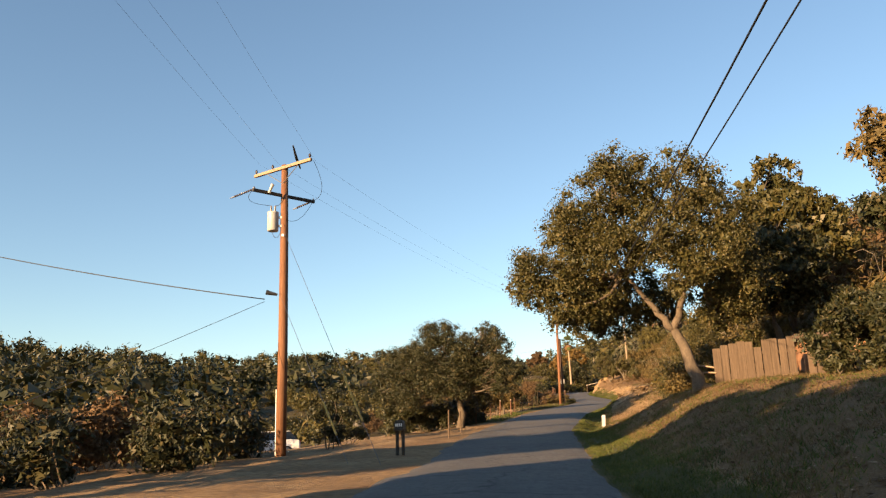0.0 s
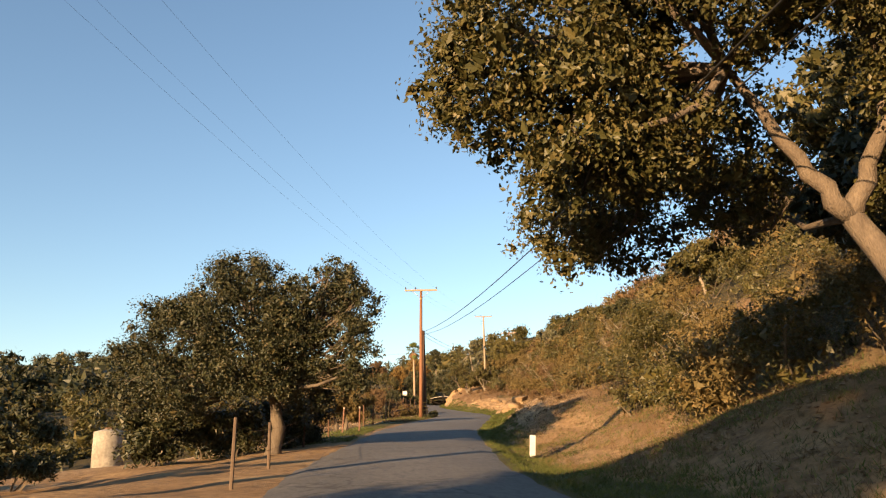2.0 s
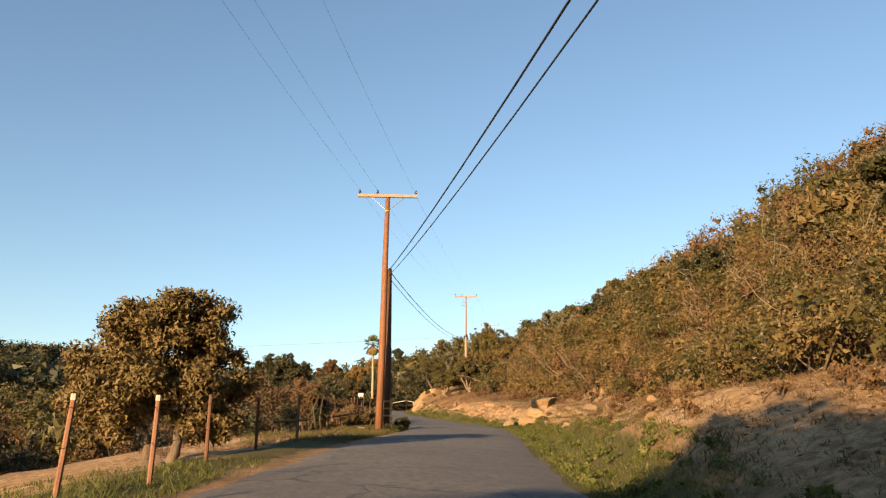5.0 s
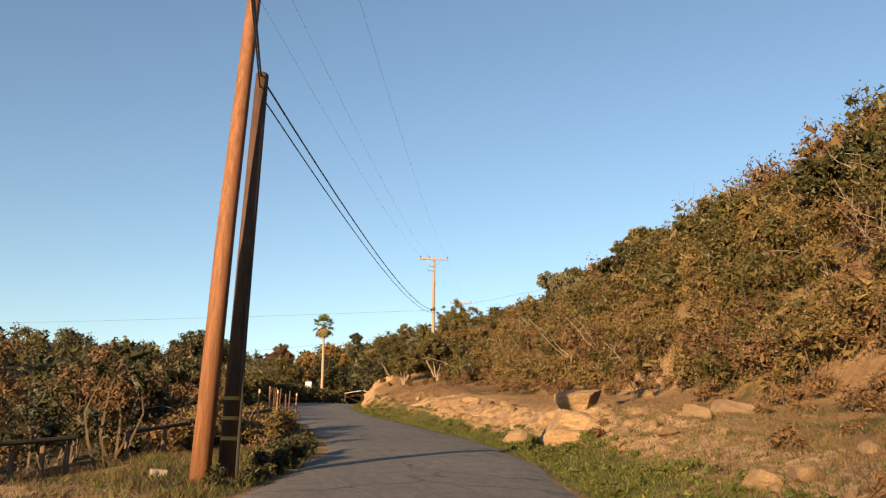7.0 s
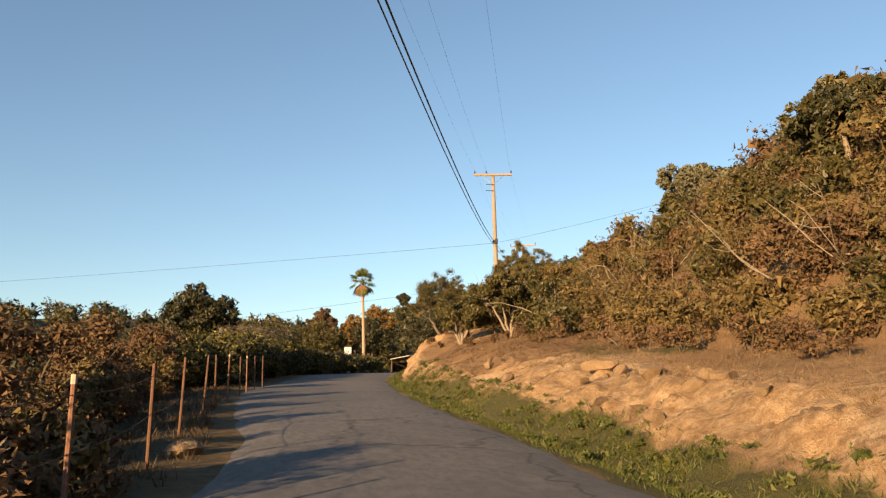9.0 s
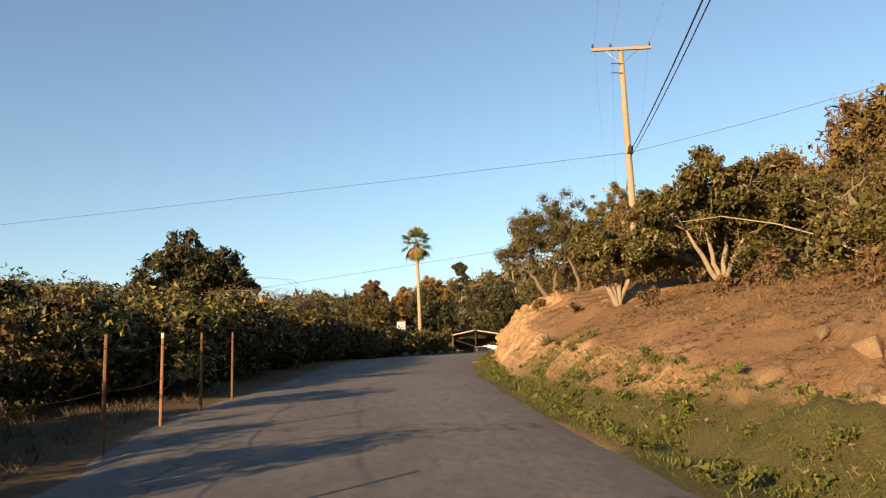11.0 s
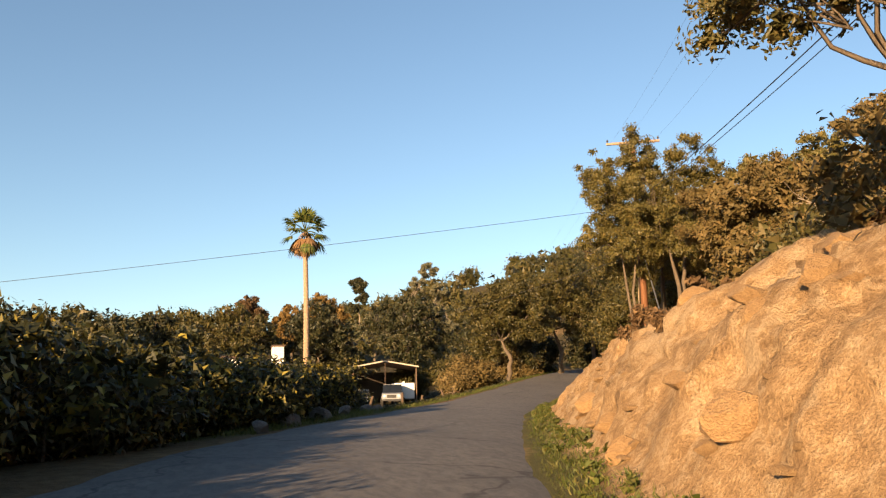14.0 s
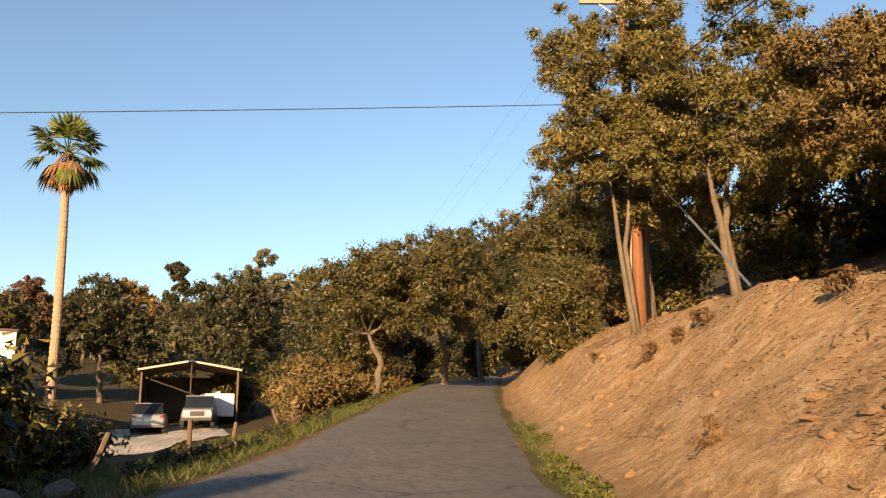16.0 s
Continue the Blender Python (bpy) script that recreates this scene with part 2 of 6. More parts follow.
def earth():
    """Dry soil, cut earth, straw, green grass and fallen leaves, by the zone of the ground."""
    m, nt, p = nodes_of("ground_earth")
    at = nt.nodes.new("ShaderNodeAttribute")
    at.attribute_name = "zone"
    sep = nt.nodes.new("ShaderNodeSeparateColor")
    nt.links.new(at.outputs["Color"], sep.inputs[0])
    n1, n2, n3 = noise_node(nt, 0.5, 8, 0.65), noise_node(nt, 5, 8, 0.7), noise_node(nt, 40, 4, 0.7)
    dry = ramp_node(nt, n1, [(0.3, (0.2, 0.125, 0.065)), (0.5, (0.29, 0.19, 0.1)), (0.7, (0.37, 0.26, 0.14))])
    dry = mix_node(nt, ramp_node(nt, n2, [(0.38, (0.6, 0.6, 0.6)), (0.56, (0, 0, 0))]), dry, (0.12, 0.078, 0.042))
    cut = ramp_node(nt, n2, [(0.3, (0.19, 0.115, 0.056)), (0.5, (0.36, 0.235, 0.118)), (0.66, (0.49, 0.355, 0.205))])
    cut = mix_node(nt, ramp_node(nt, noise_node(nt, 1.1, 7, 0.7), [(0.52, (0, 0, 0)), (0.6, (0.7, 0.7, 0.7))]), cut, (0.52, 0.39, 0.235))
    cut = mix_node(nt, ramp_node(nt, n3, [(0.35, (0.5, 0.5, 0.5)), (0.6, (0, 0, 0))]), cut, (0.15, 0.088, 0.043))
    co = nt.nodes.new("ShaderNodeTexCoord")
    wob = nt.nodes.new("ShaderNodeTexNoise")
    wob.inputs["Scale"].default_value, wob.inputs["Detail"].default_value = 1.7, 5
    nt.links.new(co.outputs["Object"], wob.inputs["Vector"])
    add = nt.nodes.new("ShaderNodeVectorMath")
    nt.links.new(co.outputs["Object"], add.inputs[0])
    nt.links.new(wob.outputs["Color"], add.inputs[1])
    squash = nt.nodes.new("ShaderNodeMapping")
    squash.inputs["Scale"].default_value = (1.2, 0.9, 2.6)
    nt.links.new(add.outputs[0], squash.inputs[0])
    vor = nt.nodes.new("ShaderNodeTexVoronoi")
    vor.feature = "DISTANCE_TO_EDGE"
    vor.inputs["Scale"].default_value = 1.0
    nt.links.new(squash.outputs[0], vor.inputs["Vector"])
    joint = ramp_node(nt, vor.outputs["Distance"], [(0.002, (0.35, 0.35, 0.35)), (0.012, (0, 0, 0))])
    joint = mix_node(nt, ramp_node(nt, noise_node(nt, 0.9, 4, 0.6), [(0.45, (1, 1, 1)), (0.6, (0, 0, 0))]), joint, (0, 0, 0))
    cut = mix_node(nt, joint, cut, (0.13, 0.07, 0.032))
    green = ramp_node(nt, n3, [(0.3, (0.042, 0.044, 0.014)), (0.5, (0.075, 0.072, 0.024)), (0.75, (0.14, 0.11, 0.045))])
    lit = ramp_node(nt, n3, [(0.25, (0.1, 0.06, 0.033)), (0.5, (0.19, 0.118, 0.06)), (0.75, (0.31, 0.21, 0.12))])

    def edge(channel):
        mm = nt.nodes.new("ShaderNodeMath")
        mm.operation = "MULTIPLY_ADD"
        nt.links.new(n2, mm.inputs[0])
        mm.inputs[1].default_value = 0.9
        nt.links.new(sep.outputs[channel], mm.inputs[2])
        return ramp_node(nt, mm.outputs[0], [(0.72, (0, 0, 0)), (0.98, (1, 1, 1))])

    # Dark scrub soil; its colour also holds the shade beneath brush.
    scrub = ramp_node(nt, n2, [(0.3, (0.035, 0.03, 0.014)), (0.7, (0.09, 0.07, 0.035))])
    dry = mix_node(nt, at.outputs["Alpha"], dry, scrub)
    c = mix_node(nt, edge(1), dry, cut)
    c = mix_node(nt, edge(2), c, lit)
    c = mix_node(nt, edge(0), c, green)
    nt.links.new(c, p.inputs["Base Color"])
    p.inputs["Roughness"].default_value = 0.95
    p.inputs["Specular IOR Level"].default_value = 0.15
    b1 = nt.nodes.new("ShaderNodeMath")
    b1.operation = "MULTIPLY_ADD"
    nt.links.new(n3, b1.inputs[0])
    b1.inputs[1].default_value = 0.4
    nt.links.new(n2, b1.inputs[2])
    b2 = nt.nodes.new("ShaderNodeMath")
    b2.operation = "MULTIPLY_ADD"
    nt.links.new(ramp_node(nt, vor.outputs["Distance"], [(0.0, (0, 0, 0)), (0.05, (0.12, 0.12, 0.12))]), b2.inputs[0])
    nt.links.new(sep.outputs[1], b2.inputs[1])
    nt.links.new(b1.outputs[0], b2.inputs[2])
    bump_node(nt, p, b2.outputs[0], 0.8, 0.085)
    return m


M_ASPHALT, M_EARTH = asphalt(), earth()

# ---- plan of the road ----
EDGE_Y = [-60, 0, 20, 26, 33, 41, 53, 60, 66, 76, 83, 89, 96, 103, 110, 120, 130, 141, 148, 153, 158, 162, 168, 173, 183, 200, 230]
EDGE_L = [-2.5, -0.2, 0.6, 1.2, 1.5, 2.1, 4.1, 5.2, 6.3, 9.3, 11.6, 12.9, 13.6, 13.8, 13.2, 12.9, 14.2, 15.6, 17.6, 19.6, 22.2, 24.2, 27.6, 30.3, 36, 46, 64]
EDGE_R = [3, 4.2, 5.3, 5.9, 6.5, 7.1, 9.0, 10.2, 11.6, 14.2, 16, 17.3, 18.2, 18.4, 18.4, 18.8, 19.7, 21.5, 23.8, 25.7, 27.6, 29.5, 32.8, 35.5, 41, 51, 69]
RISE_Y = [-60, 3, 24, 39, 65, 85, 100, 120, 135, 144, 153, 165, 175, 195, 230]
RISE_Z = [-6.2, -3.95, -3.2, -2.4, -0.66, 0.85, 1.82, 3.37, 4.5, 5.13, 5.6, 6.25, 7.05, 9.0, 11.8]
YS = np.arange(-60, 230.1, 0.5)


def eased(values, width=9):
    k = np.hanning(width + 2)[1:-1]
    return np.convolve(np.pad(values, width // 2, mode="edge"), k / k.sum(), "valid")


LEFT = eased(np.interp(YS, EDGE_Y, EDGE_L), 11)
RIGHT = eased(np.interp(YS, EDGE_Y, EDGE_R), 11)
RISE = eased(np.interp(YS, RISE_Y, RISE_Z), 25)


def hashed(i, j, seed):
    h = np.sin(i * 127.1 + j * 311.7 + seed * 74.7) * 43758.5453
    return h - np.floor(h)


def vnoise(x, y, seed=0):
    i, j = np.floor(x), np.floor(y)
    u, v = x - i, y - j
    u, v = u * u * (3 - 2 * u), v * v * (3 - 2 * v)
    a, b, c, d = hashed(i, j, seed), hashed(i + 1, j, seed), hashed(i, j + 1, seed), hashed(i + 1, j + 1, seed)
    return (a * (1 - u) + b * u) * (1 - v) + (c * (1 - u) + d * u) * v - 0.5


def rough(x, y, scale, seed=0, octaves=4):
    out, amp = 0, 1.0
    for n in range(octaves):
        out, amp, scale = out + amp * vnoise(x / scale, y / scale, seed + n), amp * 0.55, scale * 0.5
    return out


def blocky(x, y, scale, seed):
    """Ledges: cells with warped borders."""
    u = x / scale + 0.45 * vnoise(x / scale * 1.6, y / scale * 1.6, seed)
    v = y / scale + 0.45 * vnoise(x / scale * 1.6 + 7, y / scale * 1.6, seed + 1)
    return hashed(np.floor(u), np.floor(v), seed + 2) - 0.5


# Heights over the road at distances from its right edge, by stations along it.
OFF_R = np.array([0, 0.6, 1.5, 3, 5, 8, 12, 40, 100, 400, 3000])
BANK_R = [
    (-60, (0, 0, 0.2, 0.6, 1.2, 2.0, 3, 16, 30, 50, 50)), (20, (0, 0, 0.25, 0.8, 1.5, 1.8, 2.2, 15, 32, 50, 50)),
    (34, (0, 0, 0.3, 1.1, 1.8, 2, 2.4, 16, 30, 60, 60)), (46, (0, -0.25, -0.35, 0.0, 0.8, 2.2, 4.8, 19, 32, 60, 60)),
    (53, (0, -0.25, -0.35, 0.0, 0.8, 2.2, 5.0, 20, 32, 60, 60)), (58, (0, -0.1, 0.3, 1, 1.5, 2.2, 6.05, 20.9, 32.5, 60, 60)),
    (65, (0, -0.1, 0.7, 1.4, 1.8, 2.5, 6.75, 21.9, 33.5, 60, 60)), (74, (0, -0.1, 0.6, 1.1, 1.3, 1.9, 6.75, 21.9, 34.5, 60, 60)),
    (82, (0, -0.1, 0.15, 0.5, 0.8, 1.4, 6.55, 21.4, 34.5, 60, 60)), (90, (0, -0.1, 0.2, 0.95, 1.15, 1.4, 6.55, 22.4, 35.5, 60, 60)),
    (98, (0, -0.15, 0.2, 0.95, 1.15, 1.5, 6.45, 22.6, 35.5, 60, 60)), (108, (0, -0.15, 0.3, 0.9, 1.15, 1.6, 6.15, 22.4, 35.5, 60, 60)),
    (118, (0, -0.05, 0.6, 1.2, 1.7, 2.2, 5.75, 20.9, 35.5, 60, 60)), (125, (0, 0, 0.8, 1.5, 2, 2.5, 5.25, 19.9, 34.5, 60, 60)),
    (133, (0, 0.1, 1.2, 2.1, 2.6, 3, 5.35, 20.9, 32.5, 55, 55)), (139, (0, 0.25, 1.6, 2.4, 2.75, 3.3, 4.9, 18.5, 31, 50, 50)),
    (147, (0, 0.25, 1.55, 2.3, 2.7, 3.2, 4.9, 18.5, 31, 50, 50)), (153, (0, 0.15, 1.15, 2, 2.6, 3.2, 5.3, 19.5, 31, 50, 50)),
    (158, (0, 0.05, 0.7, 1.5, 2.5, 3.3, 5.5, 20, 31, 50, 50)), (165, (0, 0, 0.3, 1.3, 3.3, 3.7, 5, 15, 28, 50, 50)),
    (173, (0, 0, 0.6, 2.3, 3.3, 3.7, 5, 15, 28, 50, 50)), (230, (0, 0, 0.3, 1, 2, 3, 5, 15, 28, 50, 50)),
]
OFF_L = np.array([0, 1, 3, 6, 12, 30, 60, 130, 300, 3000])
BANK_L = [
    (-60, (0, -0.1, -0.3, -0.5, -0.9, -1.5, -1.5, 0.5, 6, 40)), (40, (0, -0.05, -0.15, -0.4, -0.9, -1.8, -2, 0.5, 7, 40)),
    (52, (0, -0.1, -0.3, -0.6, -1.2, -2.2, -2, 1.5, 10, 40)), (70, (0, 0.05, -0.1, -0.5, -1.6, -3, -2.5, 3, 15, 50)),
    (84, (0, 0.0, -0.1, -0.4, -1.6, -3, -2.5, 3.5, 17, 50)), (100, (0, 0.0, -0.2, -0.8, -2.0, -3, -2, 5, 21, 60)),
    (130, (0, 0.0, -0.1, -0.5, -1.2, -2, -1, 6, 23, 60)), (165, (0, -0.1, -0.4, -0.9, -1.2, -1.2, 0, 7, 25, 60)),
    (200, (0, -0.2, -0.9, -1.6, -2.1, -2.5, -1.6, 6, 26, 60)), (230, (0, 0, -0.4, -1.0, -1.6, -1.8, -0.8, 6, 26, 60)),
]


def table(bank, offs, y, e):
    ys = np.array([s for s, _ in bank], float)
    hs = np.array([h for _, h in bank], float)
    k = np.clip(np.searchsorted(ys, y) - 1, 0, len(ys) - 2)
    w = np.clip((y - ys[k]) / (ys[k + 1] - ys[k]), 0, 1)
    w = w * w * (3 - 2 * w)
    j = np.clip(np.searchsorted(offs, e) - 1, 0, len(offs) - 2)
    u = np.clip((e - offs[j]) / (offs[j + 1] - offs[j]), 0, 1)
    low = hs[k, j] * (1 - u) + hs[k, j + 1] * u
    high = hs[k + 1, j] * (1 - u) + hs[k + 1, j + 1] * u
    return low * (1 - w) + high * w


def height(x, y):
    """The ground's height at places, as arrays."""
    x, y = np.atleast_1d(np.asarray(x, float)), np.atleast_1d(np.asarray(y, float))
    yc = np.clip(y, -60, 230)
    l, r, z = np.interp(yc, YS, LEFT), np.interp(yc, YS, RIGHT), np.interp(yc, YS, RISE)
    e, f = x - r, l - x
    z = z + np.where(e > 0, table(BANK_R, OFF_R, yc, np.maximum(e, 0)), 0) + np.where(f > 0, table(BANK_L, OFF_L, yc, np.maximum(f, 0)), 0)
    z = z + np.maximum(y - 240, 0) * (0.09 + 0.09 * np.clip((x + 110) / 60, 0, 1)) * np.clip(1 - (y - 240) / 900, 0.3, 1)
    out = np.maximum(e, f)
    swell = np.clip(out / 2.5, 0, 1)
    z = z + swell * 0.22 * rough(x, y, 2.6, 3) + np.clip(out / 30, 0, 1) * 2.5 * rough(x, y, 22, 9)
    craggy = np.clip((e - np.interp(y, [124, 134], [0.7, 0.4])) / 0.7, 0, 1) * np.clip((5 - e) / 1.5, 0, 1) * np.clip((y - 84) / 4, 0, 1) * np.clip((160 - y) / 6, 0, 1)
    z = z + craggy * np.interp(y, [84, 88, 116, 120, 130, 137], [0.4, 0.85, 0.85, 0.35, 0.4, 1.0]) * (0.24 * rough(x * 1.4, y, 1.7, 21) + 0.2 * blocky(x, y, 0.8, 31) + 0.15 * blocky(x, y, 0.4, 37) + 0.13 * rough(x, y, 0.5, 33, 2))
    return np.where(out < 0, z - 0.05, z - 0.02 * np.clip(1 - out, 0, 1))


def ground_at(x, y):
    return float(height(x, y)[0])


# ---- mesh tools ----
def mesh_of(name, verts, faces, mat, smooth=False):
    """A mesh from arrays of corners and of faces with one count of corners."""
    verts, faces = np.asarray(verts, np.float32), np.asarray(faces, np.int32)
    n, k = faces.shape
    me = bpy.data.meshes.new(name)
    me.vertices.add(len(verts))
    me.vertices.foreach_set("co", verts.ravel())
    me.loops.add(n * k)
    me.loops.foreach_set("vertex_index", faces.ravel())
    me.polygons.add(n)
    me.polygons.foreach_set("loop_start", np.arange(0, n * k, k, dtype=np.int32))
    me.polygons.foreach_set("loop_total", np.full(n, k, np.int32))
    me.polygons.foreach_set("use_smooth", np.full(n, smooth))
    me.materials.append(mat)
    me.update(calc_edges=True)
    return me


def joined(pieces):
    """(verts, faces) pairs with the same corner count, as one pair."""
    vs, fs, at = [], [], 0
    for v, f in pieces:
        vs.append(np.asarray(v, float))
        fs.append(np.asarray(f, int) + at)
        at += len(v)
    return np.concatenate(vs), np.concatenate(fs)


def tube(points, radii, sides=7):
    """A tapered tube along points, closed at its ends by a small ring."""
    p = np.asarray(points, float)
    radii = np.broadcast_to(np.asarray(radii, float), (len(p),))
    d = np.gradient(p, axis=0)
    d /= np.linalg.norm(d, axis=1)[:, None] + 1e-9
    ref = np.array([0.31, 0.17, 0.93]) if abs(d[0][2]) < 0.8 else np.array([1.0, 0.1, 0.0])
    a = np.cross(d, ref)
    a /= np.linalg.norm(a, axis=1)[:, None] + 1e-9
    b = np.cross(d, a)
    ang = np.linspace(0, 2 * np.pi, sides, endpoint=False)
    ring = np.cos(ang)[None, :, None] * a[:, None] + np.sin(ang)[None, :, None] * b[:, None]
    v = p[:, None] + radii[:, None, None] * ring
    v = np.concatenate([p[None, :1] + 0 * ring[:1] * 0 + 1e-3 * ring[:1], v, p[None, -1:] + 1e-3 * ring[-1:]])
    n = len(v)
    i = np.arange(n - 1)[:, None] * sides + np.arange(sides)[None]
    j = np.arange(n - 1)[:, None] * sides + (np.arange(sides)[None] + 1) % sides
    return v.reshape(-1, 3), np.stack([i, j, j + sides, i + sides], -1).reshape(-1, 4)


def box(x0, x1, y0, y1, z0, z1):
    v = [(x, y, z) for z in (z0, z1) for x, y in ((x0, y0), (x1, y0), (x1, y1), (x0, y1))]
    return v, [(3, 2, 1, 0), (4, 5, 6, 7), (0, 1, 5, 4), (1, 2, 6, 5), (2, 3, 7, 6), (3, 0, 4, 7)]


def part(name, vf, mat, parent=None, label="", smooth=False, bevel=0.0):
    """One mesh object, under a thing or a part if one is given."""
    ob = new(name, mesh_of(name, *vf, mat, smooth))
    if bevel:
        bm = bmesh.new()
        bm.from_mesh(ob.data)
        bmesh.ops.bevel(bm, geom=bm.edges[:], offset=bevel, segments=2, affect="EDGES", profile=0.6)
        bm.to_mesh(ob.data)
        bm.free()
    if parent:
        ob.parent = parent
    if label:
        ob["label"] = label
    return ob


def thing(name, m, label, category, group="", kind=""):
    ob = new(name)
    ob.empty_display_size = 0.1
    ob.matrix_world = m
    return tagged(ob, label, category, group, kind)


# ---- plants ----
def clumps_on(lobes, rng, per=14, size=0.3):
    """Small clumps over the skins of the lobes (centre, radii) of a crown: rows of centre and radius."""
    rows = []
    for c, r in lobes:
        c, r = np.array(c, float), np.array(r, float)
        mean = r.mean()
        k = max(5, int(per * mean ** 1.3))
        d = rng.normal(size=(k, 3))
        d /= np.linalg.norm(d, axis=1)[:, None]
        p = c + d * r * rng.uniform(0.45, 0.95, (k, 1))
        s = mean ** 0.6 * size * rng.uniform(0.7, 1.5, k)
        rows.append(np.c_[p, s])
    return np.concatenate(rows)


def foliage(clumps, count, size, rng, droop=0.0, narrow=0.5, corners=4, fill=0.14, core=2.6):
    """Single leaves over clumps, of three or four corners, with larger ones inside."""
    w = clumps[:, 3] ** 2
    k = rng.choice(len(clumps), count, p=w / w.sum())
    d = rng.normal(size=(count, 3))
    d /= np.linalg.norm(d, axis=1)[:, None]
    inner = np.arange(count) < count * fill
    far = np.where(inner, rng.uniform(0.0, 0.55, count), rng.uniform(0.35, 1.15, count) ** 0.7)
    p = clumps[k, :3] + d * (clumps[k, 3] * far)[:, None] * np.array([1, 1, 0.8])
    nrm = d + 0.8 * rng.normal(size=(count, 3)) + np.array([0, 0, 0.35])
    nrm /= np.linalg.norm(nrm, axis=1)[:, None]
    t = np.cross(nrm, rng.normal(size=(count, 3)))
    t[:, 2] -= droop
    t /= np.linalg.norm(t, axis=1)[:, None]
    b = np.cross(nrm, t)
    s = (size * rng.uniform(0.6, 1.4, count) * np.where(inner, core, 1.0))[:, None]
    if corners == 4:
        v = np.stack([p - t * s * 0.5, p + b * s * narrow * 0.5 + nrm * s * 0.08, p + t * s * 0.5, p - b * s * narrow * 0.5 + nrm * s * 0.08], 1)
    else:
        v = np.stack([p - t * s * 0.5 - b * s * narrow * 0.6, p - t * s * 0.35 + b * s * narrow * 0.6, p + t * s * 0.6], 1)
    return v.reshape(-1, 3), np.arange(count * corners).reshape(-1, corners)


def limb(a, b, ra, rb, rng, bend=0.12, steps=6):
    a, b = np.array(a, float), np.array(b, float)
    n = np.linalg.norm(b - a)
    s = np.linspace(0, 1, steps)[:, None]
    off = rng.normal(size=3) * bend * n
    wig = rng.normal(size=(steps, 3)) * 0.03 * n * np.sin(np.pi * s)
    return tube(a + (b - a) * s + off * np.sin(np.pi * s) + wig, np.linspace(ra, rb, steps), 6 if ra > 0.045 else 3)


def tree(name, base, forks, lobes, leaves, leaf, mat, bark, label, category="tree", seed=1, trunk=0.22, twigs=10, per=14, size=0.3, group="", narrow=0.5, lift=0.0, corners=3, core=2.6):
    """A tree: a trunk through the points of forks, limbs to every lobe of its crown with twigs, and leaves. Places are relative to its base."""
    rng = np.random.default_rng(seed)
    z = ground_at(*base) - 0.08 + lift
    ob = thing(name, pose(base[0], base[1], z), label, category, group)
    wood, limbs = [], []
    for pts in forks:
        p = np.array(pts, float)
        s = np.linspace(0, 1, 9)
        full = np.stack([np.interp(s, np.linspace(0, 1, len(p)), p[:, i]) for i in range(3)], 1)
        full[1:-1, :2] += rng.normal(size=(7, 2)) * trunk * 0.22
        onward = any(np.linalg.norm(np.array(g[0], float) - p[-1]) < 0.1 for g in forks)
        if p[0][2] > 0.5:
            rad = trunk * np.interp(s, [0, 1], [0.62, 0.22])
        else:
            rad = trunk * np.interp(s, [0, 0.08, 0.7, 1], [1.35, 1.0, 0.75, 0.62 if onward else 0.35])
        wood.append(tube(full, rad, 9))
    tops = [np.array(f[-1], float) for f in forks]
    clumps = clumps_on(lobes, rng, per, size)
    for c, r in lobes:
        c = np.array(c, float)
        start = min(tops, key=lambda q: np.linalg.norm(q - c))
        tip = c + np.array([0, 0, 0.3 * r[2]])
        limbs.append(limb(start, tip, trunk * 0.3, trunk * 0.1, rng))
        near = clumps[np.argsort(np.linalg.norm(clumps[:, :3] - c, axis=1))][: twigs * 2]
        for q in near[rng.permutation(len(near))[:twigs]]:
            mid = start + (tip - start) * rng.uniform(0.4, 1.0)
            limbs.append(limb(mid, q[:3], trunk * 0.16, trunk * 0.05, rng, 0.1, 4))
    part("trunk", joined(wood), bark, ob, smooth=True)
    part("branchwork", joined(limbs), bark, ob, smooth=True)
    part("crown", foliage(clumps, leaves, leaf, rng, 0.3, narrow, corners, 0.14, core), mat, ob)
    return ob


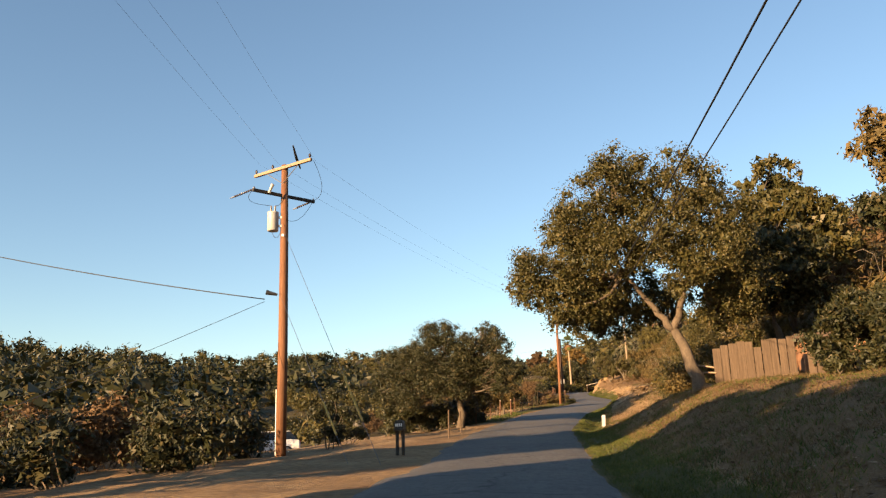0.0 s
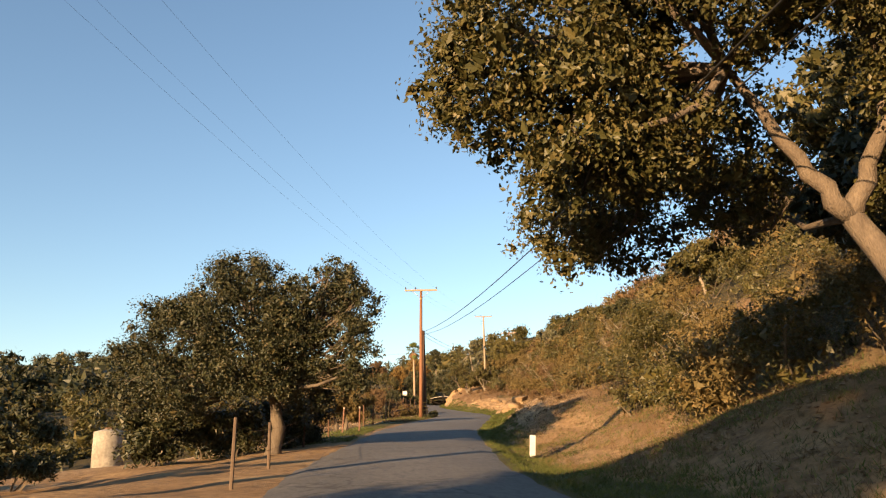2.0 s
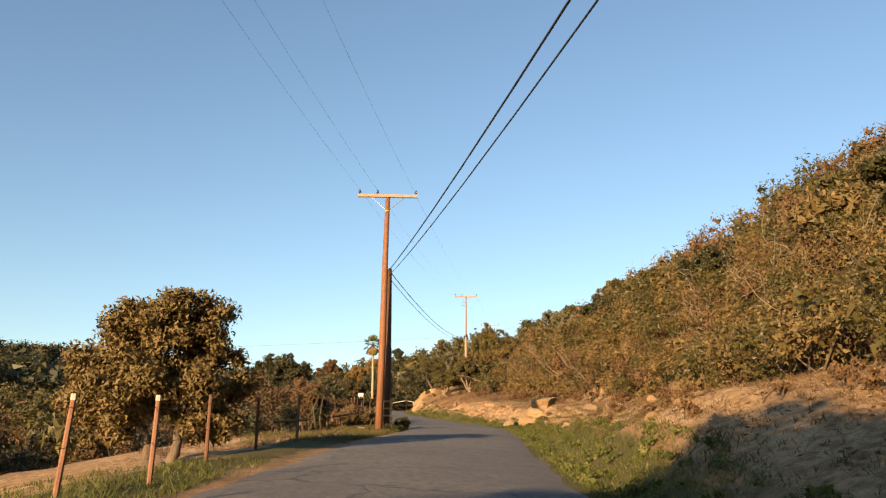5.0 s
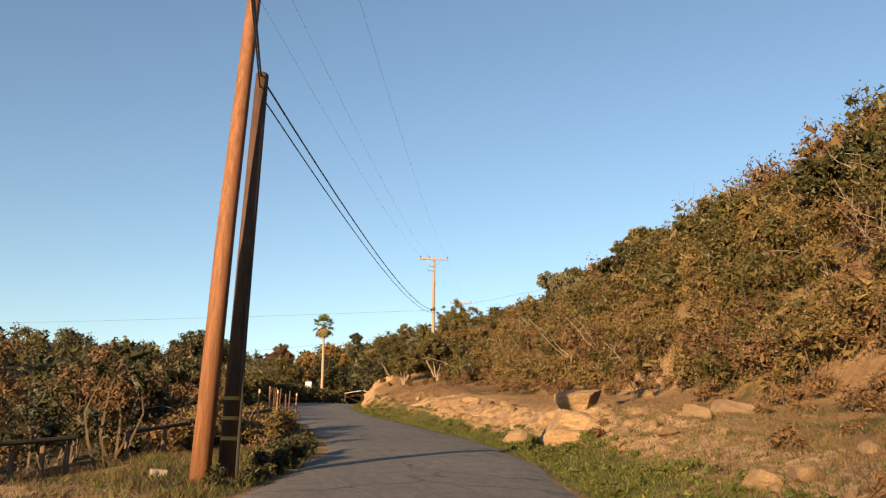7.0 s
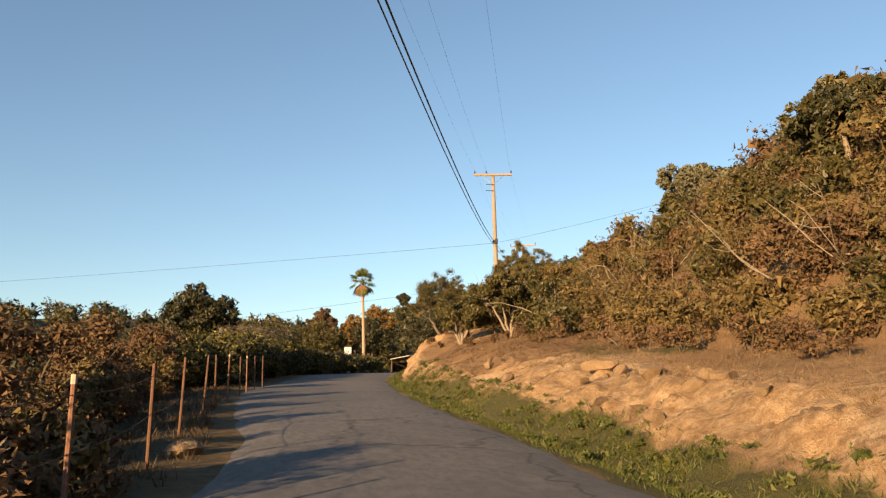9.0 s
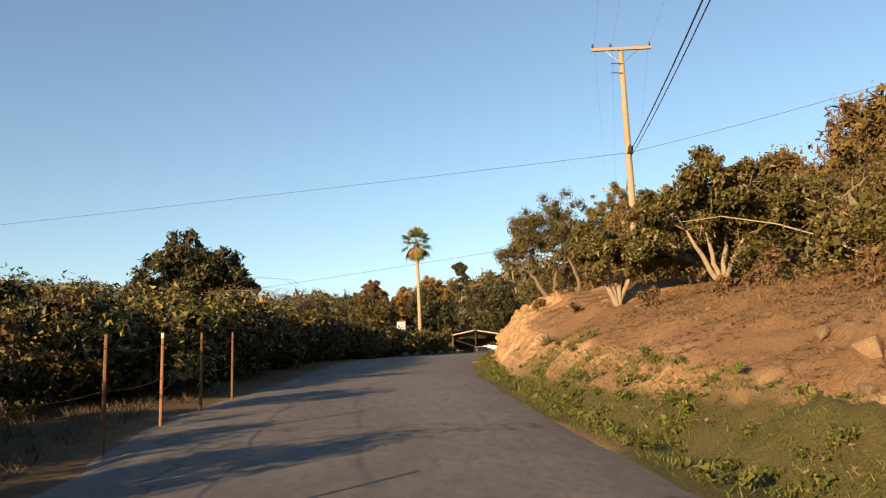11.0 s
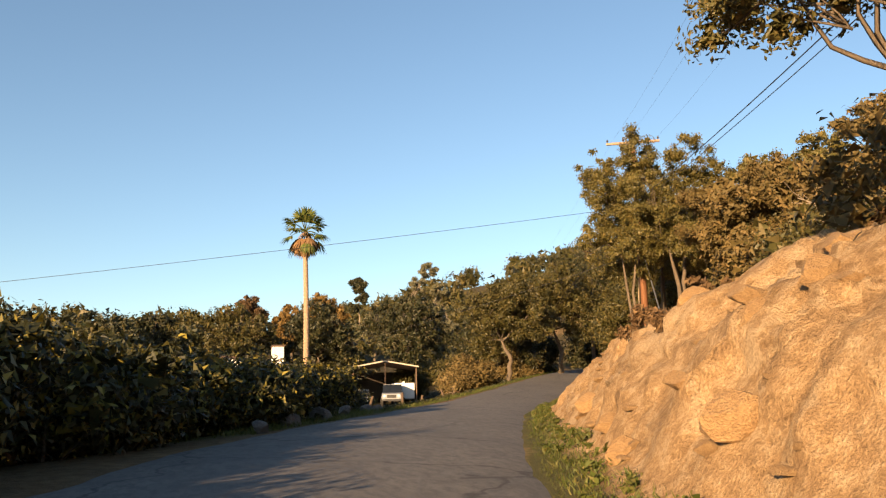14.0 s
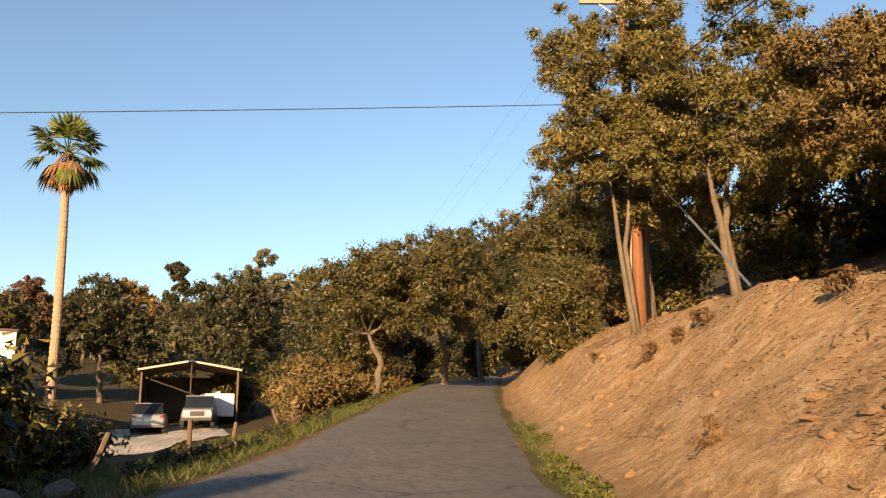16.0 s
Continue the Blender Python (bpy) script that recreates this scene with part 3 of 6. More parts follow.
def thicket(name, places, leaves, leaf, mat, label, seed, clump=9, flat=0.8, category="brush", stems=True, dead=0.0, core=2.6):
    """Brush that nobody could count: rows of x, y, radius, height; one mesh of leaves and one of stems."""
    rng = np.random.default_rng(seed)
    p = np.asarray(places, float)
    z = height(p[:, 0], p[:, 1])
    rows, wood, bare = [], [], []
    for (x, y, r, h), g in zip(p, z):
        k = max(4, int(clump * (r / 1.3) ** 1.2))
        d = rng.normal(size=(k, 3))
        d /= np.linalg.norm(d, axis=1)[:, None]
        d[:, 2] = d[:, 2] * 0.9 + 0.12
        q = d * np.array([r * 0.72, r * 0.72, h * 0.5]) * rng.uniform(0.5, 1.0, (k, 1)) + (x, y, g + h * 0.42)
        rows.append(np.c_[q, r * rng.uniform(0.28, 0.5, k)])
        if stems:
            for m in range(3):
                wood.append(limb((x + rng.normal() * 0.15, y + rng.normal() * 0.15, g - 0.1), q[m], 0.018 + 0.007 * h, 0.009, rng, 0.12, 4))
        if rng.random() < dead:
            a = np.array((x + rng.normal() * 0.3 * r, y + rng.normal() * 0.3 * r, g + 0.2 * h))
            for m in range(3):
                b = a + np.array((rng.normal() * r * 0.7 - 0.4 * r, rng.normal() * r * 0.7, h * rng.uniform(0.5, 1.0)))
                bare.append(limb(a, b, 0.02, 0.01, rng, 0.15, 5))
                for q2 in range(3):
                    c = a + (b - a) * rng.uniform(0.4, 0.9)
                    bare.append(limb(c, c + rng.normal(size=3) * 0.35 * r + (0, 0, 0.15), 0.012, 0.005, rng, 0.15, 4))
    ob = part(name, foliage(np.concatenate(rows), leaves, leaf * 1.15, rng, 0.0, 0.42, 3, 0.16, core), mat)
    tagged(ob, label, category, "", "stuff")
    if stems:
        part("stems", joined(wood), M_TWIG, ob)
    if bare:
        part("dead_branches", joined(bare), M_PALEBARK, ob, "pale dead branches")
    return ob


# ---- ground and road ----
def make_ground():
    ys = np.concatenate([[-3000, -1500, -800, -400, -220, -130, -90], np.arange(-62, -4, 2.0), np.arange(-4, 84, 0.4), np.arange(84, 130, 0.2), np.arange(130, 160, 0.14), np.arange(160, 200, 0.4), np.arange(200, 262, 2.0), [275, 295, 320, 360, 420, 520, 700, 1000, 1600, 3000]])
    right = np.concatenate([[0, 0.3], np.arange(0.5, 2.3, 0.075), np.arange(2.3, 4.2, 0.15), np.arange(4.2, 7, 0.3), np.arange(7, 14, 0.6), np.arange(14, 45, 2.0), [50, 60, 75, 95, 125, 170, 240, 350, 600, 1200, 3000]])
    left = np.concatenate([[0, 0.35, 0.7], np.arange(1.0, 7, 0.4), np.arange(7, 14, 0.8), np.arange(14, 45, 2.5), [50, 60, 75, 95, 125, 170, 240, 350, 600, 1200, 3000]])
    yc = np.clip(ys, -60, 230)
    l, r = np.interp(yc, YS, LEFT), np.interp(yc, YS, RIGHT)
    inner = np.linspace(0, 1, 8)[1:-1]
    xs = np.concatenate([l[:, None] - left[::-1][None], l[:, None] + (r - l)[:, None] * inner[None], r[:, None] + right[None]], 1)
    yy = np.broadcast_to(ys[:, None], xs.shape)
    zz = height(xs.ravel(), yy.ravel()).reshape(xs.shape)
    off = xs - r[:, None]
    face = np.clip((off - 0.45) / 0.35, 0, 1) * np.clip((4.0 - off) / 1.2, 0, 1) * np.interp(yy, [85, 89, 114, 119, 131, 136, 156, 161], [0, 0.5, 0.5, 0.15, 0.2, 0.65, 0.6, 0])
    jut = 0.34 * blocky(yy, zz * 2.2, 1.0, 81) + 0.2 * blocky(yy, zz * 2, 0.5, 85) + 0.16 * rough(yy, zz * 2, 0.6, 89, 3) + 0.35 * rough(yy, zz, 3.0, 93, 2)
    xs = xs + 0.75 * face * jut
    n, k = xs.shape
    i = (np.arange(n - 1)[:, None] * k + np.arange(k - 1)[None]).ravel()
    faces = np.stack([i, i + 1, i + 1 + k, i + k], 1)
    me = mesh_of("ground", np.stack([xs, yy, zz], -1).reshape(-1, 3), faces, M_EARTH, True)
    x, y = (r[:, None] + off).ravel(), yy.ravel()
    e, f = x - np.interp(np.clip(y, -60, 230), YS, RIGHT), np.interp(np.clip(y, -60, 230), YS, LEFT) - x

    def band(v, a, b, soft):
        return np.clip((v - a) / soft, 0, 1) * np.clip((b - v) / soft, 0, 1)

    n1 = rough(x, y, 3.0, 41)
    green = band(e, -0.5, np.interp(y, [40, 60, 70, 114, 122, 134], [1.3, 1.2, 1.7, 1.7, 1.1, 0.45]), 0.4) * (0.7 + 0.6 * n1) + band(f, -0.3, 2.5, 0.8) * band(y, 56, 82, 5) * 0.6 + band(e, 1.5, 9, 1.5) * band(y, 24, 58, 6) * (0.1 + 0.9 * n1)
    green = green + band(f, -0.3, 5, 0.6) * band(y, 150, 205, 4) * (0.7 + 0.5 * n1) + band(f, -0.3, 3.0, 0.6) * band(y, 80, 92, 3) * (0.5 + 0.8 * n1)
    green = green + band(e, 4, 9, 1) * band(y, 74, 118, 5) * (0.1 + 1.0 * n1)
    cut = band(e, np.interp(y, [118, 134], [1.0, 0.1]), 5.5, 0.8) * band(y, 56, 160, 5) * (0.9 + 0.5 * n1) * np.interp(y, [116, 130, 140], [0.55, 0.7, 1.0]) + band(f, 0.3, 9, 1) * band(y, 50, 84, 4) * 0.5 + band(e, 0.6, 9, 1) * band(y, 154, 190, 3) * 0.9
    litter = band(e, 1.0, 14, 1) * band(y, -80, 31, 4) * (0.7 + 0.5 * n1) + band(e, 1.2, 8, 1) * band(y, 112, 137, 4) * (0.7 + 0.9 * rough(x, y, 4, 47)) + band(e, np.interp(y, [125, 135], [3.5, 5.5]), 14, 1) * (0.3 + 0.7 * rough(x, y, 5, 51)) 
    # Scrub mask: ground under brush, and the left verge, where it paints in shade.
    scrub = np.clip((e - np.interp(y, [34, 56, 76, 84, 110, 125, 150, 175], [7, 5, 6, 10, 10, 6, 5, 9])) / 3, 0, 1) + np.clip((f - np.interp(y, [20, 60, 84, 100, 120, 150, 200], [14, 22, 3, -3.0, -3.0, -2.0, -2.0])) / 4, 0, 1) + np.clip((np.abs(y - 100) - 130) / 20, 0, 1)
    col = np.stack([green, cut, litter, scrub], 1).clip(0, 1).astype(np.float32)
    a = me.color_attributes.new("zone", "FLOAT_COLOR", "POINT")
    a.data.foreach_set("color", col.ravel())
    tagged(new("ground", me), "dry hillside earth with grass verges and fallen leaves", "ground", "", "structure")


def make_road():
    ys = np.arange(-60, 230.1, 0.5)
    l, r, z = np.interp(ys, YS, LEFT), np.interp(ys, YS, RIGHT), np.interp(ys, YS, RISE)
    l = l + 0.25 * rough(ys, ys * 0, 1.6, 61)
    r = r + 0.22 * rough(ys, ys * 0 + 9, 1.6, 67)
    u = np.linspace(0, 1, 11)
    x = l[:, None] + (r - l)[:, None] * u[None]
    crown = 0.045 * (1 - (2 * u - 1) ** 2)
    zz = z[:, None] + crown[None] + 0.012
    zz[:, 0] -= 0.075
    zz[:, -1] -= 0.075
    zz = zz + 0.02 * rough(x, np.broadcast_to(ys[:, None], x.shape), 2.2, 71)
    n, k = x.shape
    i = (np.arange(n - 1)[:, None] * k + np.arange(k - 1)[None]).ravel()
    v = np.stack([x, np.broadcast_to(ys[:, None], x.shape), zz], -1).reshape(-1, 3)
    ob = part("road", (v, np.stack([i, i + 1, i + 1 + k, i + k], 1)), M_ASPHALT, smooth=True)
    tagged(ob, "narrow worn grey asphalt road with cracks and ragged edges", "road", "", "structure")


make_ground()
make_road()


# ---- utility poles and wires ----
def strand(name, a, b, sag, r, mat, label, steps=24):
    a, b = np.array(a, float), np.array(b, float)
    s = np.linspace(0, 1, steps)[:, None]
    p = a + (b - a) * s
    p[:, 2] -= (4 * sag * s * (1 - s))[:, 0]
    ob = part(name, tube(p, r, 5), mat, smooth=True)
    return tagged(ob, label, "wire", "overhead wires")


def insulator(ob, x, y, z, mat=None):
    rings = [(0.0, 0.015), (0.06, 0.015), (0.065, 0.05), (0.09, 0.055), (0.1, 0.035), (0.12, 0.06), (0.15, 0.05), (0.17, 0.025), (0.2, 0.028)]
    part("insulator", tube([(x, y, z + h) for h, _ in rings], [q for _, q in rings], 8), mat or M_GLASSY, ob, smooth=True)


def utility_pole(base, top, r0, r1, mat, label, arms, turn, lean=(0, 0)):
    """Arms: rows of height under the top, half length, turn in degrees, steel braces or not."""
    z0 = ground_at(*base) - 0.15
    ob = thing("utility_pole", pose(base[0], base[1], z0, 0, 0, turn), label, "utility pole", "poles along the road")
    h = top - z0
    part("pole", tube([(0, 0, 0), (0.02 + 0.2 * lean[0], 0.14 * lean[1], h * 0.38), (0.01 + 0.6 * lean[0], 0.02 + 0.6 * lean[1], h * 0.73), (*lean, h)], [r0, r0 * 0.85 + r1 * 0.15, (r0 + r1) / 2, r1], 14), mat, ob, smooth=True)
    for down, half, spin, brace in arms:
        v, f = box(-half, half, -0.055 - r1, 0.055 - r1, h - down - 0.06, h - down + 0.06)
        m = Matrix.Rotation(radians(spin), 3, "Z")
        over = Vector((*lean, 0))
        v = [m @ Vector(q) + over for q in v]
        arm = part("crossarm", (v, f), M_ARM, ob, "weathered wooden crossarm", bevel=0.008)
        if brace:
            for s in (-1, 1):
                a, b = m @ Vector((s * half * 0.55, -r1, h - down - 0.06)), m @ Vector((0, -r1 * 0.9, h - down - 0.65))
                part("brace", tube([a + over, b + over], 0.016, 5), M_STEEL, ob)
        for s in (-0.95, -0.35, 0.95):
            q = m @ Vector((s * half, -r1, h - down + 0.06))
            insulator(arm, q.x + lean[0], q.y + lean[1], q.z)
    return ob, h


p1, h1 = utility_pole((-4.6, 34.0), 8.45, 0.19, 0.13, M_POLE, "tall brown wooden utility pole with a grey transformer", [(0.15, 1.6, -33, True)], 0)
v, f = box(-1.4, 1.4, -0.05, 0.05, h1 - 1.35, h1 - 1.23)
m30 = Matrix.Rotation(radians(44), 3, "Z")
part("crossarm", ([m30 @ Vector(q) for q in v], f), M_POLEDARK, p1, "dark lower crossarm", bevel=0.008)
for s in (-1.35, 1.35):
    q = m30 @ Vector((s, 0, h1 - 1.2))
    insulator(p1, q.x, q.y, q.z - 0.15, M_STEEL)
part("transformer", tube([(-0.42, -0.1, h1 - 2.75), (-0.42, -0.1, h1 - 2.72), (-0.42, -0.1, h1 - 2.05), (-0.42, -0.1, h1 - 1.98), (-0.42, -0.1, h1 - 1.95)], [0.2, 0.22, 0.22, 0.23, 0.12], 16), M_TRANSFORMER, p1, "grey enamelled transformer can", True)
for s in (-0.08, 0.08):
    part("bushing", tube([(-0.42 + s, -0.1, h1 - 1.97), (-0.42 + s, -0.1, h1 - 1.72), (-0.42 + s, -0.1, h1 - 1.7)], [0.04, 0.03, 0.01], 8), M_GLASSY, p1)
for dz in (2.2, 2.55):
    part("hanger", box(-0.25, 0.0, -0.12, -0.06, h1 - dz - 0.04, h1 - dz + 0.04), M_STEEL, p1)
def string_of(a, way):
    """A string of sheds on a rod."""
    a, way = Vector(a), Vector(way)
    pts, rad = [], []
    for k in range(9):
        for u, q in ((0.0, 0.012), (0.02, 0.045), (0.06, 0.04), (0.08, 0.012)):
            pts.append(a + way * ((k + u * 12) / 9))
            rad.append(q)
    part("insulator_string", tube(pts, rad, 8), M_GLASSY, p1, "dark string insulator", True)
    part("clamp", tube([a + way * 1.0, a + way * 1.2], [0.03, 0.02], 7), M_STEEL, p1)


def loop_of(a, b, drop, side=0.0):
    a, b = np.array(a, float), np.array(b, float)
    u = np.linspace(0, 1, 14)[:, None]
    p = a + (b - a) * u
    p[:, 2] -= (4 * drop * u * (1 - u))[:, 0]
    p[:, 0] += (4 * side * u * (1 - u))[:, 0]
    part("jumper", tube(p, 0.009, 5), M_CABLE, p1, "black jumper wire")


low_l, low_r = m30 @ Vector((-1.35, 0, h1 - 1.25)), m30 @ Vector((1.35, 0, h1 - 1.25))
string_of(low_l, (-0.85, 0.25, -0.2))
string_of(low_r, (-0.75, 0.25, -0.2))
loop_of((-0.5, -0.1, h1 - 1.7), low_l, 0.1, -0.5)
loop_of((-0.34, -0.1, h1 - 1.7), (0, -0.15, h1 - 1.45), 0.1)
loop_of((0.1, -0.1, h1 - 2.3), low_r, 0.35)
loop_of((1.3, -0.75, h1 - 0.1), low_r, 0.3, 0.35)
loop_of((-0.45, -0.2, h1 - 2.75), (-0.1, -0.2, h1 - 2.85), 0.25)
part("wire_cover", tube([(0.62, -1.3, h1 + 0.32), (0.56, -0.4, h1 + 0.12), (0.52, 0.5, h1 + 0.02)], [0.03, 0.06, 0.03], 7), M_CABLE, p1, "black wire cover")
part("cutout", tube([m30 @ Vector((-0.75, -0.1, h1 - 1.32)), m30 @ Vector((-0.7, -0.3, h1 - 1.0))], [0.05, 0.07], 8), M_TRANSFORMER, p1, "grey fuse cutout")
part("tag", box(-0.05, 0.05, -0.205, -0.19, h1 - 3.0, h1 - 2.9), M_WHITEP, p1)
part("conduit", tube([(-0.2, 0, 0.1), (-0.2, 0.0, 2.6)], 0.03, 6), M_STEEL, p1)
part("cable_clamp", tube([(-0.2, -0.1, h1 - 5.3), (-0.62, -0.16, h1 - 5.2)], [0.05, 0.1], 7), M_CABLE, p1)

p2, h2 = utility_pole((10.68, 82.8), 10.2, 0.135, 0.09, M_POLE, "leaning brown wooden utility pole with yellow bands beside a dark stub", [(0.02, 1.22, -10, True)], 0, (0.3, 1.35))


def strap(z, r, a0, a1, tall=0.05):
    """A marker strap bent round part of a pole."""
    a = np.radians(np.linspace(a0, a1, 9))
    v = [(k * math.cos(q), k * math.sin(q), z + dz) for q in a for k, dz in ((r, 0), (r + 0.006, 0), (r + 0.006, tall), (r, tall))]
    f = [(4 * i + j, 4 * i + (j + 1) % 4, 4 * i + 4 + (j + 1) % 4, 4 * i + 4 + j) for i in range(8) for j in range(4)]
    return v, f + [(3, 2, 1, 0), (32, 33, 34, 35)]


for z in (1.3, 1.0, 0.75):
    v, f = strap(z, 0.141, -110, -15)
    part("band", ([(x, y + 0.132 * z, q) for x, y, q in v], f), M_YELLOW, p2, "yellow marker band")
part("band", tube([(0.27, 1.21, h2 - 0.75), (0.27, 1.21, h2 - 0.749), (0.27, 1.22, h2 - 0.68), (0.27, 1.22, h2 - 0.679)], [0.085, 0.103, 0.103, 0.085], 14), M_YELLOW, p2, "yellow marker band")
stub = thing("pole_stub", pose(11.02, 83.15, ground_at(11.02, 83.15) - 0.15), "dark brown pole stub carrying black cables, beside the pole", "utility pole")
stub_h = 7.1 - (ground_at(11.02, 83.15) - 0.15)
part("pole", tube([(0, 0, 0), (0.04, 0.3, stub_h / 2), (0.1, 1.0, stub_h)], [0.125, 0.115, 0.105], 12), M_STUB, stub, smooth=True)
for z in (1.2, 0.93, 0.66):
    v, f = strap(z, 0.13, -150, -40)
    part("band", ([(x, y + 0.084 * z, q) for x, y, q in v], f), M_YELLOW, stub, "yellow marker band")
part("conduit", tube([(0.13, -0.09, 0.05), (0.12, 0.08, stub_h * 0.35), (0.13, 0.22, stub_h * 0.5)], 0.022, 7), M_CABLE, stub, "black riser cable")

p3, h3 = utility_pole((27.4, 137.9), 17.4, 0.145, 0.1, M_POLEPALE, "pale weathered utility pole on the bank", [(0.1, 1.22, -10, True)], 0)
for z in (0.75, 1.15):
    part("standoff", tube([(-0.5, -0.1, h3 - z), (0.0, -0.1, h3 - z)], 0.02, 5), M_GLASSY, p3)
part("cable_clamp", tube([(0, -0.2, h3 - 4.6), (0.05, -0.2, h3 - 4.3)], [0.12, 0.1], 8), M_CABLE, p3)
p4, h4 = utility_pole((39.6, 172.2), 20.2, 0.19, 0.13, M_POLE, "brown wooden utility pole among oak trees", [(0.15, 1.4, -25, True)], 0, (0, 0))
part("riser", tube([(-0.45, -0.2, 1.2), (-0.3, -0.15, 3.2)], 0.035, 6), M_POLEPALE, p4, "pale riser strip")

B0 = np.array((4.8, -15.0, 3.3))
tops = [(-3.0, -30, 6.6), (-4.45, 33.9, 8.5), (10.98, 84.1, 10.35), (27.4, 137.8, 17.45), (39.6, 172.1, 20.2), (50, 225, 15.5)]
for a, b in zip(tops, tops[1:]):
    for off in (-1.15, -0.4, 1.15):
        strand("wire", (a[0] + off, a[1], a[2]), (b[0] + off, b[1], b[2]), 0.7, 0.003, M_WIRE, "thin bare overhead power wire")
J2, J3, J4 = np.array((11.1, 84.1, 7.05)), np.array((27.4, 137.75, 12.85)), np.array((39.5, 172.0, 16.8))
for a, b, sag in ((B0, J2, 2.22), (J2, J3, 0.9), (J3, J4, 0.25), (J4, np.array((50, 224.8, 13.0)), 1.0)):
    strand("cable", a, b, sag, 0.017, M_CABLE, "thick black overhead cable")
    strand("cable", a + (0.25 if a[1] < 0 else 0, 0, -0.2 if a[1] < 0 else -0.3), b - (0, 0, 0.22), sag + (0.2 if a[1] < 0 else 0), 0.013, M_CABLE, "thin black overhead cable")
strand("splice", J3 + (J4 - J3) * -0.06 + (0, 0, -0.2), J3 + (J4 - J3) * -0.04, 0, 0.06, M_CABLE, "black cable splice case on the cable", 4)
strand("cable", (-5.3, 33.9, 3.0), (-36, 41, 11.5), 0.6, 0.022, M_CABLE, "thin black overhead cable")
strand("cable", (-5.3, 33.9, 2.9), (-13, 22.5, -3.2), 0.05, 0.01, M_WIRE, "thin grey guy wire")
strand("wire", J3, (-20, 152.5, 11.2), 0.15, 0.008, M_CABLE, "thin dark overhead service wire")
strand("wire", J3, (60, 128, 22), 0.8, 0.008, M_CABLE, "thin dark overhead service wire")
strand("wire", (39.4, 171.6, 16.4), (-6, 178.5, 10.9), 0.2, 0.012, M_CABLE, "thin dark overhead service wire")
strand("wire", (39.5, 172.0, 14.0), (24, 230, 12.5), 0.5, 0.008, M_WIRE, "thin grey overhead service wire")
for foot, top in (((0.1, 25.6), (-4.7, 33.8, 6.0)), ((-0.9, 26.4), (-4.7, 33.8, 3.2))):
    g = ground_at(*foot)
    a, b = np.array((*foot, g)), np.array(top)
    ob = thing("guy_wire", pose(0, 0, 0), "steel guy wire with a yellow guard, anchored in the ground", "guy wire", "pole guys")
    part("wire", tube([a, b], 0.008, 5), M_WIRE, ob)
    part("guard", tube([a + (b - a) * 0.13, a + (b - a) * 0.29], 0.032, 8), M_YELLOW, ob, "yellow plastic guard")
g = ground_at(36.4, 165.0)
ob = thing("guy_wire", pose(0, 0, 0), "steel guy wire in a pale guard on the bank", "guy wire", "pole guys")
a, b = np.array((36.4, 165.0, g)), np.array((39.4, 172.0, 15.0))
part("wire", tube([a, b], 0.01, 5), M_WIRE, ob)
part("guard", tube([a + (b - a) * 0.02, a + (b - a) * 0.42], 0.03, 8), M_STEEL, ob, "grey steel guard")

# ---- trees ----
tree("oak_tree", (10.9, 33.4), [[(0, 0, 0), (-0.3, 0.4, 1.2), (-0.62, 0.8, 2.4)], [(-0.62, 0.8, 2.4), (-0.3, 0.5, 3.4), (0.0, 0.2, 4.4)], [(-0.62, 0.8, 2.4), (-1.3, 0.9, 3.3), (-2.3, 0.8, 4.6)]],
     [((-2.7, 0.2, 8.0), (1.9, 2.2, 1.5)), ((-4.4, 1.0, 3.1), (1.2, 1.5, 0.6)), ((-4.3, 0.5, 6.6), (1.2, 1.6, 1.0)), ((-0.1, -0.2, 7.9), (1.5, 1.9, 1.3)), ((1.2, 0.0, 6.7), (1.5, 2.0, 1.4)), ((-3.7, 0.6, 6.3), (1.7, 2.2, 1.4)), ((-5.3, 1.0, 4.8), (1.5, 2.2, 1.0)), ((-6.0, 1.2, 4.3), (0.9, 1.4, 0.8)),
      ((-4.5, 1.2, 3.8), (1.4, 1.8, 0.8)), ((-3.0, 0.2, 5.1), (1.6, 2.4, 1.3)), ((-1.2, -0.4, 6.0), (1.7, 2.4, 1.4)), ((0.6, -0.4, 5.0), (1.7, 2.2, 1.3)), ((2.0, 0.3, 4.5), (1.2, 1.8, 1.5)), ((1.3, 1.2, 3.2), (1.4, 1.6, 1.0)),
      ((-2.9, 1.8, 3.7), (1.4, 1.6, 0.8)), ((-1.6, 3.5, 4.2), (1.8, 2.2, 1.3)), ((-3.2, 3.6, 4.2), (1.3, 1.8, 0.9)), ((-0.4, -1.0, 4.1), (1.2, 1.3, 0.8)), ((-3.2, 5.6, 3.4), (1.3, 1.5, 0.9)), ((-1.8, 6.5, 3.6), (1.5, 1.4, 0.9)), ((0.2, 5.4, 4.2), (1.4, 1.5, 1.1))],
     130000, 0.086, M_OAK, M_OAKBARK, "large coast live oak with a leaning pale trunk beside the fence", "tree", 11, 0.26, 16, 36, 0.31, corners=4, core=2.4, narrow=0.6)
